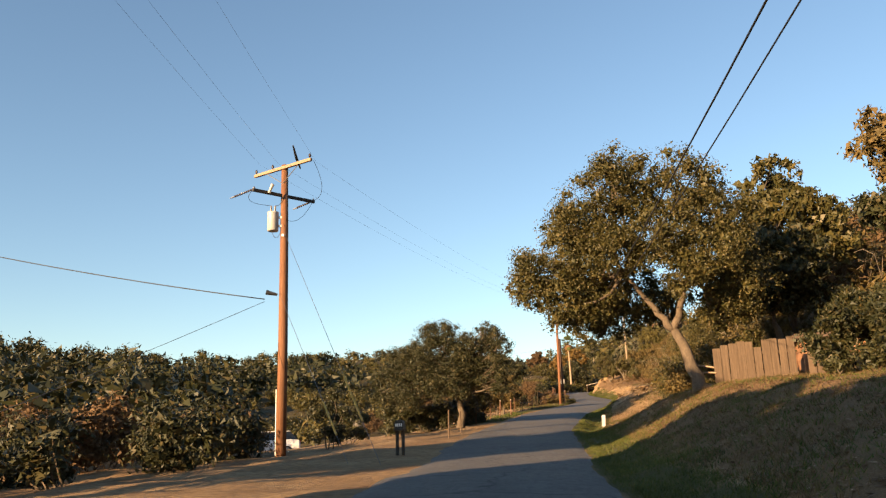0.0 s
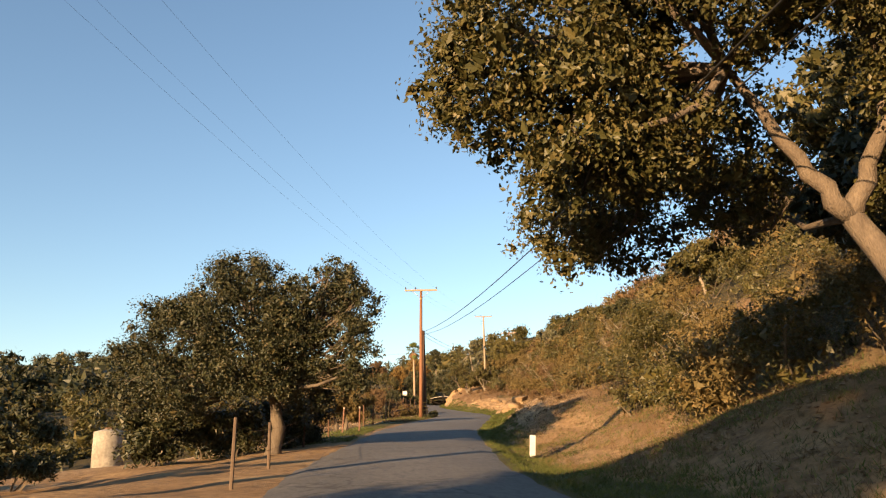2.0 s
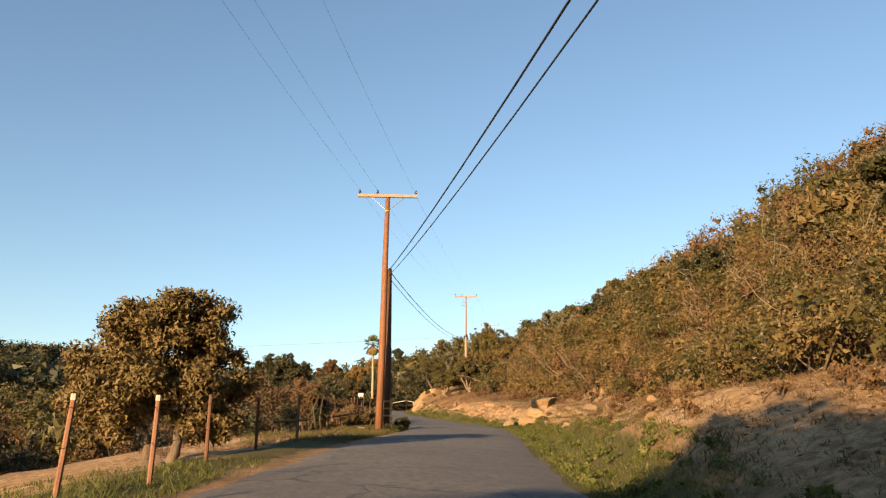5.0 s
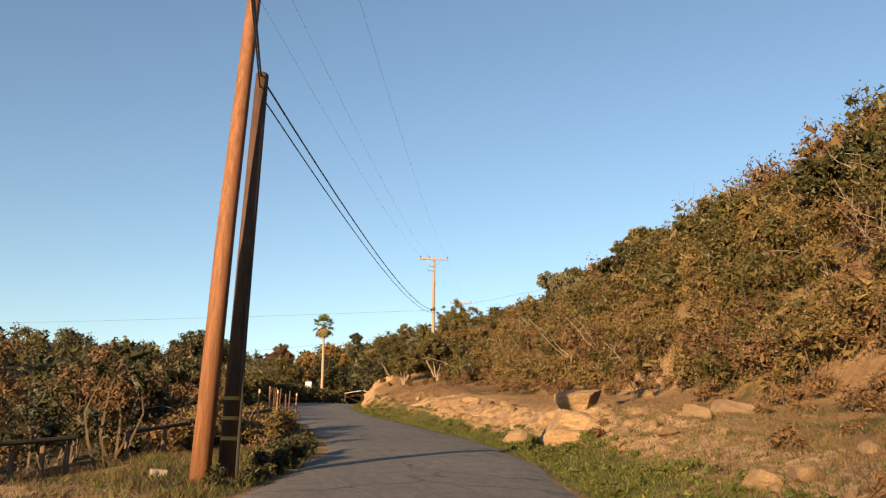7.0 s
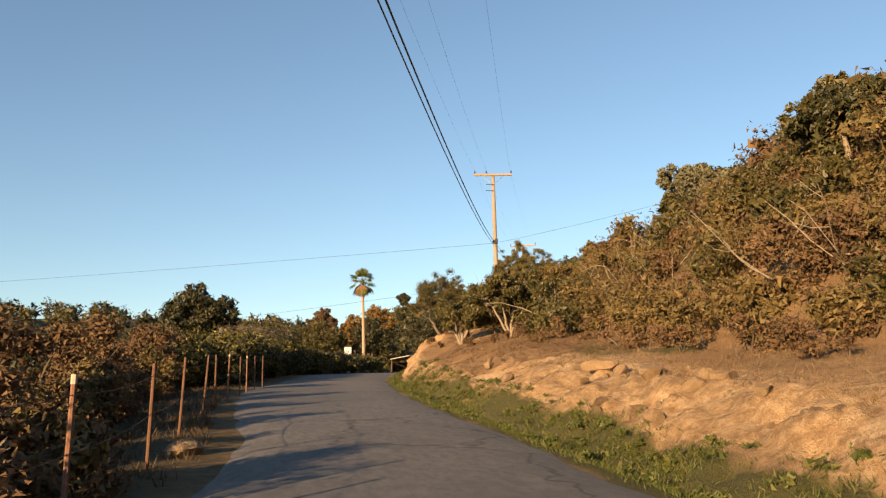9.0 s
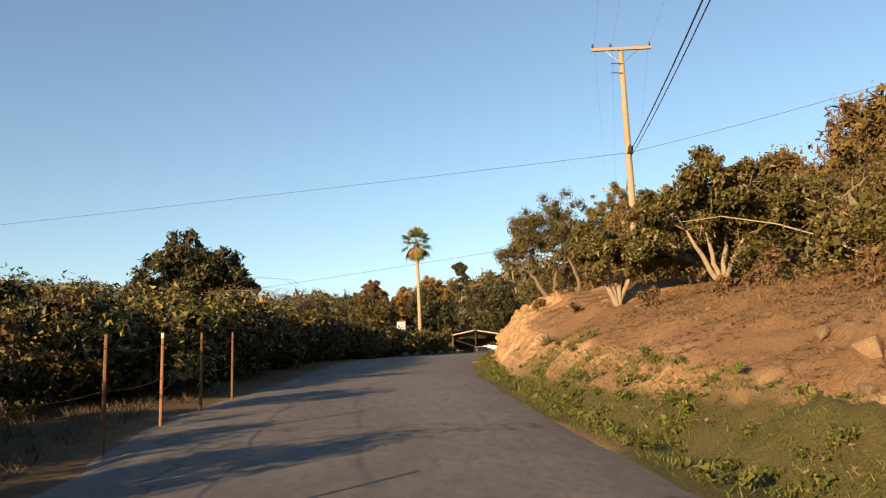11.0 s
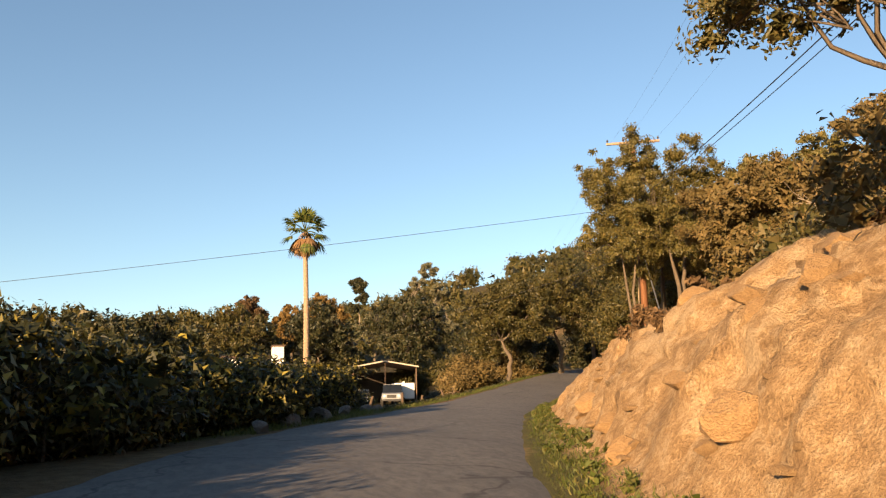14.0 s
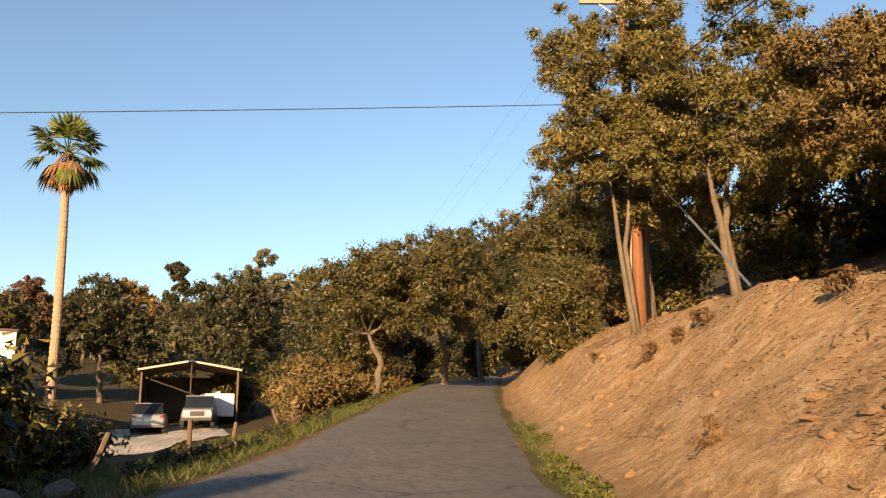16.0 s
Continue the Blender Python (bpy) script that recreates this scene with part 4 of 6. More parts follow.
tree("oak_tree", (1.75, 49.2), [[(0, 0, 0), (0.1, 0.1, 1.1), (-0.1, 0.2, 2.0)]],
     [((-1.0, 0.0, 4.1), (2.3, 2.4, 1.5)), ((-2.9, 0.2, 3.4), (1.8, 2.2, 1.5)), ((0.8, -0.4, 4.4), (1.6, 1.7, 1.2)), ((1.75, -1.0, 5.2), (0.85, 0.9, 0.75)), ((-1.2, 0.0, 5.4), (1.4, 1.6, 0.75)), ((-2.9, 0.2, 4.3), (1.1, 1.2, 0.6)), ((2.3, -1.4, 3.2), (0.8, 0.9, 0.9)), ((2.1, -1.0, 2.3), (0.8, 0.9, 0.8)), ((1.6, -0.6, 3.1), (1.2, 1.3, 1.0)),
      ((-4.0, 0.3, 2.4), (1.2, 1.6, 1.3)), ((-2.4, -0.8, 2.0), (1.7, 1.4, 1.1)), ((-0.6, -1.0, 2.5), (1.5, 1.2, 1.1)), ((0.8, 0.4, 2.0), (1.2, 1.3, 0.9)), ((-3.0, 0.8, 1.2), (1.3, 1.4, 0.8)), ((0.2, 0.2, 3.4), (1.7, 1.8, 1.3)), ((2.3, -1.4, 4.2), (0.8, 0.9, 0.8)), ((2.1, -1.3, 4.9), (0.7, 0.8, 0.6))],
     115000, 0.07, M_OAKDARK, M_BARK, "dense round live oak beside the road fence", "tree", 12, 0.22, 14, 36, 0.28, corners=4, core=2.4, narrow=0.6)
tree("small_tree", (4.5, 70.0), [[(-0.2, 0, 0), (-0.25, 0, 0.5), (-0.3, 0.1, 0.9)], [(0.25, 0, 0), (0.3, 0, 0.5), (0.35, 0.1, 0.9)]],
     [((0, 0, 2.4), (1.6, 1.6, 1.1)), ((-0.9, 0, 1.7), (1.1, 1.3, 0.9)), ((0.9, 0.1, 1.8), (0.9, 1.2, 0.9)), ((0.2, 0, 3.2), (1.2, 1.2, 0.6)), ((-1.1, 0.2, 0.95), (0.8, 1.0, 0.5)), ((0.9, 0.4, 1.0), (0.8, 0.9, 0.4))],
     40000, 0.09, M_BRUSH, M_BARK, "round bronze-green small tree behind the fence", "tree", 13, 0.12, 12, 30, 0.27)
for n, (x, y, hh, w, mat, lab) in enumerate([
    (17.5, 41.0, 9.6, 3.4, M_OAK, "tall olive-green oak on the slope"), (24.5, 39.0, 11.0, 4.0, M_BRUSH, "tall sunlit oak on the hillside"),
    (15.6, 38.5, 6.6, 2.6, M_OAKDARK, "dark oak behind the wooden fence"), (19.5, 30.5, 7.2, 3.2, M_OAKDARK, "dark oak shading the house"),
    # The oaks at (9, 160) and (6.8, 159) are unseen, added to shade the drive.
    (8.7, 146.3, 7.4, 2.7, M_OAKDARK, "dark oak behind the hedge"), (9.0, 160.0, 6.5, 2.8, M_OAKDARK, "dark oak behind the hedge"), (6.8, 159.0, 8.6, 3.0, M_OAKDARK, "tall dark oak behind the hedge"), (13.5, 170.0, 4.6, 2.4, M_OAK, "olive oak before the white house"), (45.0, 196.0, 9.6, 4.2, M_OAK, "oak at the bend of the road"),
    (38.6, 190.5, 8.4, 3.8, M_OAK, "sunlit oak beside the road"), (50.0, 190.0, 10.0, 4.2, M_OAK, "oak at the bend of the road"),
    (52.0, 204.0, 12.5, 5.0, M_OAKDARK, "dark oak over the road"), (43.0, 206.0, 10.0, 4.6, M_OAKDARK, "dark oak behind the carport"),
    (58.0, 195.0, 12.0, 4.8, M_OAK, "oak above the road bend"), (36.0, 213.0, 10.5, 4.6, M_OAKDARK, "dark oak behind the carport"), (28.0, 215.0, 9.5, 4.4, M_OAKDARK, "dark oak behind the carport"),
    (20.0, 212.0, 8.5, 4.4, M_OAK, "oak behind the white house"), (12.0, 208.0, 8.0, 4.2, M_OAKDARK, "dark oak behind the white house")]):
    r = np.random.default_rng(200 + n)
    lobes = [((0, 0, hh * 0.62), (w * 0.8, w * 0.8, hh * 0.28))]
    for k in range(5):
        a = k * 1.26 + r.uniform(0, 0.8)
        lobes.append(((w * 0.6 * math.cos(a), w * 0.6 * math.sin(a), hh * r.uniform(0.38, 0.75)), (w * 0.5, w * 0.5, hh * 0.2)))
    lobes.append(((w * r.uniform(-0.3, 0.3), 0, hh * 0.85), (w * 0.45, w * 0.45, hh * 0.12)))
    tree("oak_tree", (x, y), [[(0, 0, 0), (r.uniform(-0.3, 0.3), 0.1, hh * 0.2), (r.uniform(-0.5, 0.5), 0, hh * 0.38)]], lobes, *((34000, 0.13) if y > 185 and x > 38 else (14000, 0.2)), mat, M_BARK, lab, "tree", 300 + n, 0.2, 8, 20, 0.27)

for n, (e, y, hh, w, mat) in enumerate(((13, 93, 3.2, 2.0, M_OAKDARK), (14, 103, 3.3, 2.0, M_OAK), (13.5, 111, 3.4, 1.9, M_OAKDARK), (17, 116, 3.6, 2.1, M_OAK), (13.5, 121, 3.6, 1.9, M_PINE), (16, 126, 4.0, 2.1, M_OAK), (15, 82, 3.2, 2.0, M_OAK), (14, 74, 3.3, 2.1, M_OAKDARK), (13, 66, 3.3, 2.0, M_OAK))):
    r = np.random.default_rng(800 + n)
    lobes = [((0, 0, hh * 0.66), (w * 0.7, w * 0.7, hh * 0.24))] + [((w * 0.65 * math.cos(a), w * 0.65 * math.sin(a), hh * r.uniform(0.42, 0.75)), (w * 0.45, w * 0.45, hh * 0.17)) for a in (0.3, 1.5, 2.7, 4.0, 5.2)]
    tree("oak_tree", (float(np.interp(y, YS, RIGHT)) + e, y), [[(0, 0, 0), (r.uniform(-0.4, 0.4), 0.1, hh * 0.22), (r.uniform(-0.6, 0.6), 0, hh * 0.42)]], lobes, 9000, 0.17, mat, M_PALEBARK, "rounded scrub oak with pale limbs on the hillside", "tree", 820 + n, 0.11, 9, 24, 0.26)

# trees on the bank
tree("oak_tree", (24.1, 138.9), [[(0, 0, 0), (-0.4, 0.2, 0.7), (-0.7, 0.3, 1.2)], [(0.4, 0.15, 0), (0.3, 0.3, 0.7), (0.4, 0.2, 1.4)]],
     [((-0.6, 0.5, 2.4), (1.1, 1.2, 0.6)), ((0.4, 0.3, 2.7), (1.0, 1.1, 0.6)), ((-1.4, 0.6, 2.0), (0.8, 0.9, 0.45)), ((-0.8, 0.4, 3.2), (1.0, 1.0, 0.5))],
     15000, 0.06, M_OAK, M_BARK, "thin-crowned oak with twin pale trunks on the cut bank", "tree", 14, 0.1, 14, 22, 0.25, corners=4)
tree("oak_tree", (24.3, 135.6), [[(0, 0, 0), (0.05, 0.1, 0.7), (-0.3, 0.2, 1.5)]],
     [((-1.0, 0.2, 2.7), (1.3, 1.4, 0.8)), ((-0.6, 0.2, 3.3), (1.1, 1.1, 0.6)), ((-1.6, 0.3, 2.2), (0.9, 1.0, 0.7)), ((0.0, 0.2, 2.3), (0.9, 1.0, 0.8))],
     15000, 0.06, M_OAK, M_BARK, "slender oak leaning over the cut bank", "tree", 15, 0.085, 14, 22, 0.25, corners=4)
for n, (x, y, w, hh) in enumerate([(22.8, 127.4, 1.3, 2.3), (24.6, 125.3, 1.8, 3.2), (26.8, 126.7, 1.7, 2.7)]):
    r = np.random.default_rng(400 + n)
    stems = [[(0, 0, 0), (0.25 * s, 0.1, 0.7), (0.6 * s, 0.1, 1.5)] for s in (-1.2, -0.4, 0.5, 1.3)]
    lobes = [((w * 0.55 * math.cos(a), w * 0.55 * math.sin(a), hh * r.uniform(0.55, 0.75)), (w * 0.55, w * 0.55, hh * 0.26)) for a in (0.3, 1.6, 2.9, 4.1, 5.3)]
    tree("shrub", (x, y), stems, lobes, 12000, 0.11, M_OAK, M_PALEBARK, "tall multi-stemmed shrub with pale bare stems", "shrub", 410 + n, 0.07, 10, 16, 0.27)
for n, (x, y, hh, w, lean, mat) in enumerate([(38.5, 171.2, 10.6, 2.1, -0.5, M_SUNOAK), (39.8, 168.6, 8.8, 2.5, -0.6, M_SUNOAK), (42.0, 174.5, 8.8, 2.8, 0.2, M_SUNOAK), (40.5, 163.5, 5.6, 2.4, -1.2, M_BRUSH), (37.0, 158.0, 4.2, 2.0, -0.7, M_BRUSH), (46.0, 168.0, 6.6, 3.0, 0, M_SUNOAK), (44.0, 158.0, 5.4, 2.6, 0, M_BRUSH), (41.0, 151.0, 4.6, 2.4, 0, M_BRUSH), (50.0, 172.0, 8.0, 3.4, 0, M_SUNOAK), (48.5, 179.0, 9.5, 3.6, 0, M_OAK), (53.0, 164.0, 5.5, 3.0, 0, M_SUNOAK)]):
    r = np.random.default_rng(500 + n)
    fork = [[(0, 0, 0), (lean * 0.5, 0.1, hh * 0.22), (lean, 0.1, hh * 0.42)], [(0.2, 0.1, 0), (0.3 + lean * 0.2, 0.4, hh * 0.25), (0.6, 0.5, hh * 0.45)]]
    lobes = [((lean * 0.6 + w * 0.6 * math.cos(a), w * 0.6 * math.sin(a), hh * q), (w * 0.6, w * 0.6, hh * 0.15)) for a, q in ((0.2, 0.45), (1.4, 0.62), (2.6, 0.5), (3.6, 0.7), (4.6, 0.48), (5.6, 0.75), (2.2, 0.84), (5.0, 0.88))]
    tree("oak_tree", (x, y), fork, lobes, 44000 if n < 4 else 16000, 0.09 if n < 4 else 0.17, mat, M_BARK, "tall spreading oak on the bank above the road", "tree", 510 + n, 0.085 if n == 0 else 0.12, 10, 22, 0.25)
for n, (x, y, hh, w) in enumerate([(29.0, 140.2, 3.6, 1.8), (31.0, 137.6, 3.0, 1.8)]):
    r = np.random.default_rng(900 + n)
    lobes = [((w * 0.55 * math.cos(a), w * 0.55 * math.sin(a), hh * r.uniform(0.5, 0.85)), (w * 0.55, w * 0.55, hh * 0.2)) for a in (0.2, 1.2, 2.2, 3.3, 4.3, 5.4)]
    tree("oak_tree", (x, y), [[(0, 0, 0), (0.2, 0.1, hh * 0.25), (-0.1, 0.1, hh * 0.45)]], lobes, 14000, 0.1, M_BRUSH, M_BARK, "olive scrub oak behind the pale pole", "tree", 910 + n, 0.1, 10, 20, 0.26)
# Oaks out of view, placed so their shade falls on the first stretch.
for n, (x, y, hh, w) in enumerate([(-5.2, 0.5, 9.5, 3.2), (-6.4, 8.6, 8.5, 2.6), (-6.5, -5.0, 9.5, 3.6), (-4.6, -10.0, 10.0, 3.4), (-9.5, -11.0, 10.0, 3.8), (-9.6, 1.0, 9.5, 3.2), (-16.0, 11.0, 13.5, 4.2)]):
    lobes = [((0, 0, hh * 0.6), (w * 0.8, w * 0.8, hh * 0.3))] + [((w * 0.6 * math.cos(a), w * 0.6 * math.sin(a), hh * (0.4 + 0.08 * k)), (w * 0.5, w * 0.5, hh * 0.2)) for k, a in enumerate((0.4, 1.7, 2.9, 4.2, 5.4))]
    tree("oak_tree", (x, y), [[(0, 0, 0), (0.2, 0.1, hh * 0.2), (-0.2, 0, hh * 0.38)]], lobes, 15000, 0.36, M_OAKDARK, M_BARK, "dark oak beside the road start", "tree", 700 + n, 0.22, 6, 12, 0.34)


# ---- brush and woods ----
def scatter(rng, count, xr, yr, side, keep, gap):
    """Places beside the road: distance off its edge and station, thinned so that they keep apart."""
    out = []
    for _ in range(count * 12):
        y, e = rng.uniform(*yr), rng.uniform(*xr)
        if not keep(e, y):
            continue
        x = np.interp(y, YS, RIGHT) + e if side > 0 else np.interp(y, YS, LEFT) - e
        if all((x - a) ** 2 + (y - b) ** 2 > gap * gap for a, b in out):
            out.append((x, y))
        if len(out) >= count:
            break
    return out


def clear_right(e, y):
    """How far from the road's right edge the brush begins."""
    return e > np.interp(y, [34, 44, 52, 58, 66, 76, 84, 110, 120, 132, 140, 152, 160, 175, 200], [6, 4.8, 4.8, 4.8, 4.6, 5.5, 8, 8, 6, 4.5, 4.2, 5, 8, 9, 3])


rg = np.random.default_rng(7)
near = [(x, y, rg.uniform(0.9, 1.7), rg.uniform(1.5, 2.9) * np.interp(y, [50, 80, 114, 124, 152], [0.8, 0.9, 1, 0.75, 0.8])) for x, y in scatter(rg, 260, (4, 16), (40, 152), 1, clear_right, 1.35)]
thicket("hillside_brush", near[::2], 180000, 0.088, M_BRUSH, "dense olive-brown chaparral brush on the slope", 71, 16, dead=0.15)
thicket("hillside_brush", near[1::2], 165000, 0.085, M_OAK, "dense dark green chaparral brush on the slope", 72, 16, dead=0.1)
far = [(x, y, rg.uniform(1.3, 2.6), rg.uniform(2.2, 4.4) * np.interp(y, [110, 124, 160], [1, 0.8, 0.8])) for x, y in scatter(rg, 380, (13, 50), (30, 190), 1, clear_right, 2.1)]
thicket("hillside_brush", far[::3], 75000, 0.21, M_BRUSH, "olive-brown chaparral and small oaks up the hillside", 73, 18, dead=0.12, stems=False)
thicket("hillside_brush", far[1::3], 75000, 0.21, M_OAK, "green chaparral and small oaks up the hillside", 74, 18, dead=0.08, stems=False)
thicket("hillside_brush", far[2::3], 65000, 0.18, M_BROWN, "brown dry brush up the hillside", 75, 12, stems=False)
mid = [(x, y, rg.uniform(0.8, 1.4), rg.uniform(1.0, 2.1)) for x, y in scatter(rg, 150, (7, 17), (76, 122), 1, lambda e, y: e > np.interp(y, [76, 90, 110, 122], [7, 8.5, 8, 6]), 1.0)]
thicket("hillside_brush", mid[::2], 70000, 0.1, M_BROWN, "brown dry chaparral over the bench", 89, 12, dead=0.2)
thicket("hillside_brush", mid[1::2], 70000, 0.1, M_BRUSH, "olive-brown chaparral over the bench", 90, 12)
bare_spot = [(26.5, 105, 1.1, 1.3), (27.0, 108.6, 1.2, 1.5), (25.8, 107, 0.9, 1.0), (26.0, 88.8, 1.1, 1.3), (25.2, 90.6, 0.8, 0.9), (30, 101, 1.5, 1.9), (31.5, 103, 1.6, 2.2), (29, 99.3, 1.4, 1.8), (32, 99, 1.6, 2.0), (27.6, 97.6, 1.3, 1.6), (27, 100.6, 1.3, 1.7), (26.4, 96, 1.2, 1.5), (33, 106, 1.6, 2.2), (28.6, 103.6, 1.4, 1.8), (30.2, 97, 1.5, 2.0), (33.6, 102, 1.6, 2.2)]
thicket("hillside_brush", bare_spot, 20000, 0.11, M_BRUSH, "olive-brown chaparral over the bench", 64, 14)
upper = [(x, y, rg.uniform(1.1, 1.7), rg.uniform(1.4, 2.4)) for x, y in scatter(rg, 70, (11, 26), (92, 122), 1, lambda e, y: True, 1.9)]
thicket("hillside_brush", upper, 60000, 0.13, M_OAK, "olive chaparral up the hillside", 63, 14, stems=False)
low = [(x, y, rg.uniform(0.4, 0.8), rg.uniform(0.5, 1.1)) for x, y in scatter(rg, 230, (4.5, 15), (66, 124), 1, lambda e, y: e > np.interp(y, [66, 76, 90, 110, 124], [5, 6, 7.2, 6.4, 4.5]), 0.75)]
thicket("dry_brush", low, 75000, 0.075, M_BROWN, "low dry brown brush at the foot of the hill", 76, 7)

left_near = [(x, y, rg.uniform(0.9, 1.7), rg.uniform(1.5, 3.1)) for x, y in scatter(rg, 90, (3.2, 22), (84, 126), -1, lambda e, y: e > np.interp(y, [84, 90, 100, 126], [5, 2.2, 1.6, 2.0]), 1.6)]
left_near += [(x, y, rg.uniform(1.5, 2.0), rg.uniform(3.0, 3.8)) for x, y in scatter(rg, 16, (7, 18), (86, 122), -1, lambda e, y: True, 3.0)]
under = [(x, y, 1.3, 1.9) for x, y in ((-12.4, 54.0), (0.4, 50.5), (-1.6, 49.5), (1.8, 52.6), (-0.6, 52.4), (2.6, 55.0), (0.8, 55.0))]
yard = [(-3.6, 38.6, 0.9, 2.6), (-3.5, 41.0, 0.9, 2.4), (-3.2, 43.0, 0.9, 2.2)]
thicket("roadside_brush", yard, 12000, 0.09, M_OAKDARK, "dark tall shrubs behind the tall pole", 57, 14)
edge = [(float(np.interp(y, YS, LEFT)) - e, y, q, q * 1.2) for y, e, q in zip(rg.uniform(89.5, 99, 46), rg.uniform(0.9, 3.2, 46), rg.uniform(0.4, 0.8, 46))] + [(float(np.interp(y, YS, LEFT)) - e, y, q, q * 1.5) for y, e, q in zip(rg.uniform(99, 121, 40), rg.uniform(2.2, 4.6, 40), rg.uniform(0.6, 1.1, 40))]
stripes = [(8.5, 92.0, 1.2, 2.8), (9.5, 95.0, 1.2, 2.6), (7.5, 96.5, 1.4, 3.0), (9.8, 98.8, 1.1, 2.4), (10.2, 102.5, 1.2, 2.6), (9.6, 106.5, 1.3, 2.8), (10.0, 110.5, 1.2, 2.8), (9.2, 114.0, 1.3, 3.0), (10.2, 117.5, 1.2, 2.8), (9.5, 121.0, 1.3, 3.0)]
thicket("roadside_brush", stripes, 32000, 0.095, M_BROWN, "tall thin brown bushes behind the stakes", 54, 9)
bushes = [(13.2, 34.9, 0.9, 2.2), (18.6, 33.6, 1.0, 2.4), (19.6, 33.2, 1.2, 2.8), (18.0, 60.0, 1.7, 3.8), (19.3, 61.4, 1.6, 3.4)]
thicket("roadside_brush", bushes, 30000, 0.075, M_OAK, "dense green bushes behind the fence and on the slope", 53, 16)
thicket("roadside_brush", edge[::2], 42000, 0.075, M_BROWN, "dry brown brush between the stakes and the road", 56, 10, dead=0.25)
thicket("roadside_brush", edge[1::2], 34000, 0.075, M_BRUSH, "olive brush between the stakes and the road", 55, 10)
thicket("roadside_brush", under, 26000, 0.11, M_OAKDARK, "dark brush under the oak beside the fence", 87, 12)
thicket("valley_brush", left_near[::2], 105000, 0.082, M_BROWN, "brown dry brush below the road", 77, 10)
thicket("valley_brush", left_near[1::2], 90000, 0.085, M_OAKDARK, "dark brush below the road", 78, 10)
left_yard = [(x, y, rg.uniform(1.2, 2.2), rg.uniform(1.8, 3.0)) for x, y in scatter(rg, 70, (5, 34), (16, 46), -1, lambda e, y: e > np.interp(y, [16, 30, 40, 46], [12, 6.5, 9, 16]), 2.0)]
# Dark leaves on every second bush put the shade here into the colour.
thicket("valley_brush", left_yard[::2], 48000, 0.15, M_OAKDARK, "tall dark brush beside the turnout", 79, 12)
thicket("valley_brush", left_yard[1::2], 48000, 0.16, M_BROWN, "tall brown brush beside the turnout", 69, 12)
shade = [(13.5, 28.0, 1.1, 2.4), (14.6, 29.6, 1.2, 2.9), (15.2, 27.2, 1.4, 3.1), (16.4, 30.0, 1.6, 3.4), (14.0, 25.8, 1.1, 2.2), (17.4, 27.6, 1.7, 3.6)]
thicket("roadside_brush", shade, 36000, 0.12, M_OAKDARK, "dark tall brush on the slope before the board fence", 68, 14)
left_mid = [(x, y, rg.uniform(1.5, 2.6), rg.uniform(2.0, 4.0)) for x, y in scatter(rg, 120, (12, 60), (62, 180), -1, lambda e, y: e > 20 or y > 84, 3.0)]
thicket("valley_brush", left_mid, 70000, 0.25, M_OAK, "dark olive brush across the valley", 80, 12, stems=False)
woods = [(x, y, rg.uniform(3.5, 6.0), rg.uniform(3.5, 6.0) * (0.7 if y < 60 else 1.25)) for x, y in scatter(rg, 520, (48, 260), (-20, 229), -1, lambda e, y: True, 6.5)]
thicket("far_woods", woods, 120000, 0.78, M_OAKDARK, "dark oak woods across the valley", 81, 14, category="woods", stems=False)
ahead = [(x, y, rg.uniform(2.5, 4.2), rg.uniform(5.0, 9.0) * (0.75 if x < 8 else 0.85)) for x, y in [(rg.uniform(-90, 120), rg.uniform(222, 330)) for _ in range(200)] + [(rg.uniform(55, 135), rg.uniform(228, 330)) for _ in range(50)]]
thicket("far_woods", ahead[::2], 52000, 0.55, M_OAKDARK, "dark oak woods beyond the houses", 82, 14, category="woods", stems=False)
thicket("far_woods", ahead[1::2], 52000, 0.55, M_OAK, "olive oak woods beyond the houses", 83, 14, category="woods", stems=False)
beyond = [(x, y, rg.uniform(4.5, 6.5), rg.uniform(7.0, 10.0)) for x, y in [(rg.uniform(40, 230), rg.uniform(325, 480)) for _ in range(110)]]
thicket("far_woods", beyond, 30000, 0.95, M_OAK, "olive oak woods on the far ridge", 51, 14, category="woods", stems=False)
end = [(x, y, rg.uniform(1.4, 2.4), rg.uniform(2.0, 3.6)) for x, y in [(38.5, 199), (40, 194), (36.5, 193), (35.5, 190), (37, 197), (41.5, 201), (47, 208), (56, 205), (53, 196), (48, 184), (46, 179)]]
thicket("roadside_brush", end, 50000, 0.17, M_BRUSH, "olive brush beside the road bend", 84, 12)

behind = [(x, y, 2.2, h) for x, y, h in ((44.5, 177, 4.5), (47, 173, 5), (49, 184, 6), (44, 183, 4.5), (52, 177, 6), (47, 166, 4.5), (50.5, 169, 5.5), (42.5, 181, 4), (54, 170, 6), (35, 206, 4), (38, 203, 4))]
thicket("hillside_brush", behind, 70000, 0.14, M_OAK, "tall olive-brown brush under the oaks", 67, 16)
# Dark backing added where the road runs into shade beneath the oaks.
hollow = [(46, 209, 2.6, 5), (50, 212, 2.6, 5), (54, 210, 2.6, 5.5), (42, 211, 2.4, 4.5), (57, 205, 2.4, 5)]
thicket("roadside_brush", hollow, 24000, 0.2, M_OAKDARK, "dark brush added for the shade under the oaks over the road", 52, 14, stems=False)
weeds = [(float(np.interp(y, YS, LEFT)) - f, y, q, q * 0.8) for y, f, q in zip(rg.uniform(156, 198, 130), 0.4 + 3.2 * rg.uniform(0, 1, 130), rg.uniform(0.14, 0.34, 130))]
thicket("roadside_weeds", weeds, 16000, 0.06, M_OAKDARK, "low dark weeds along the road edge before the drive", 66, 7, stems=False)
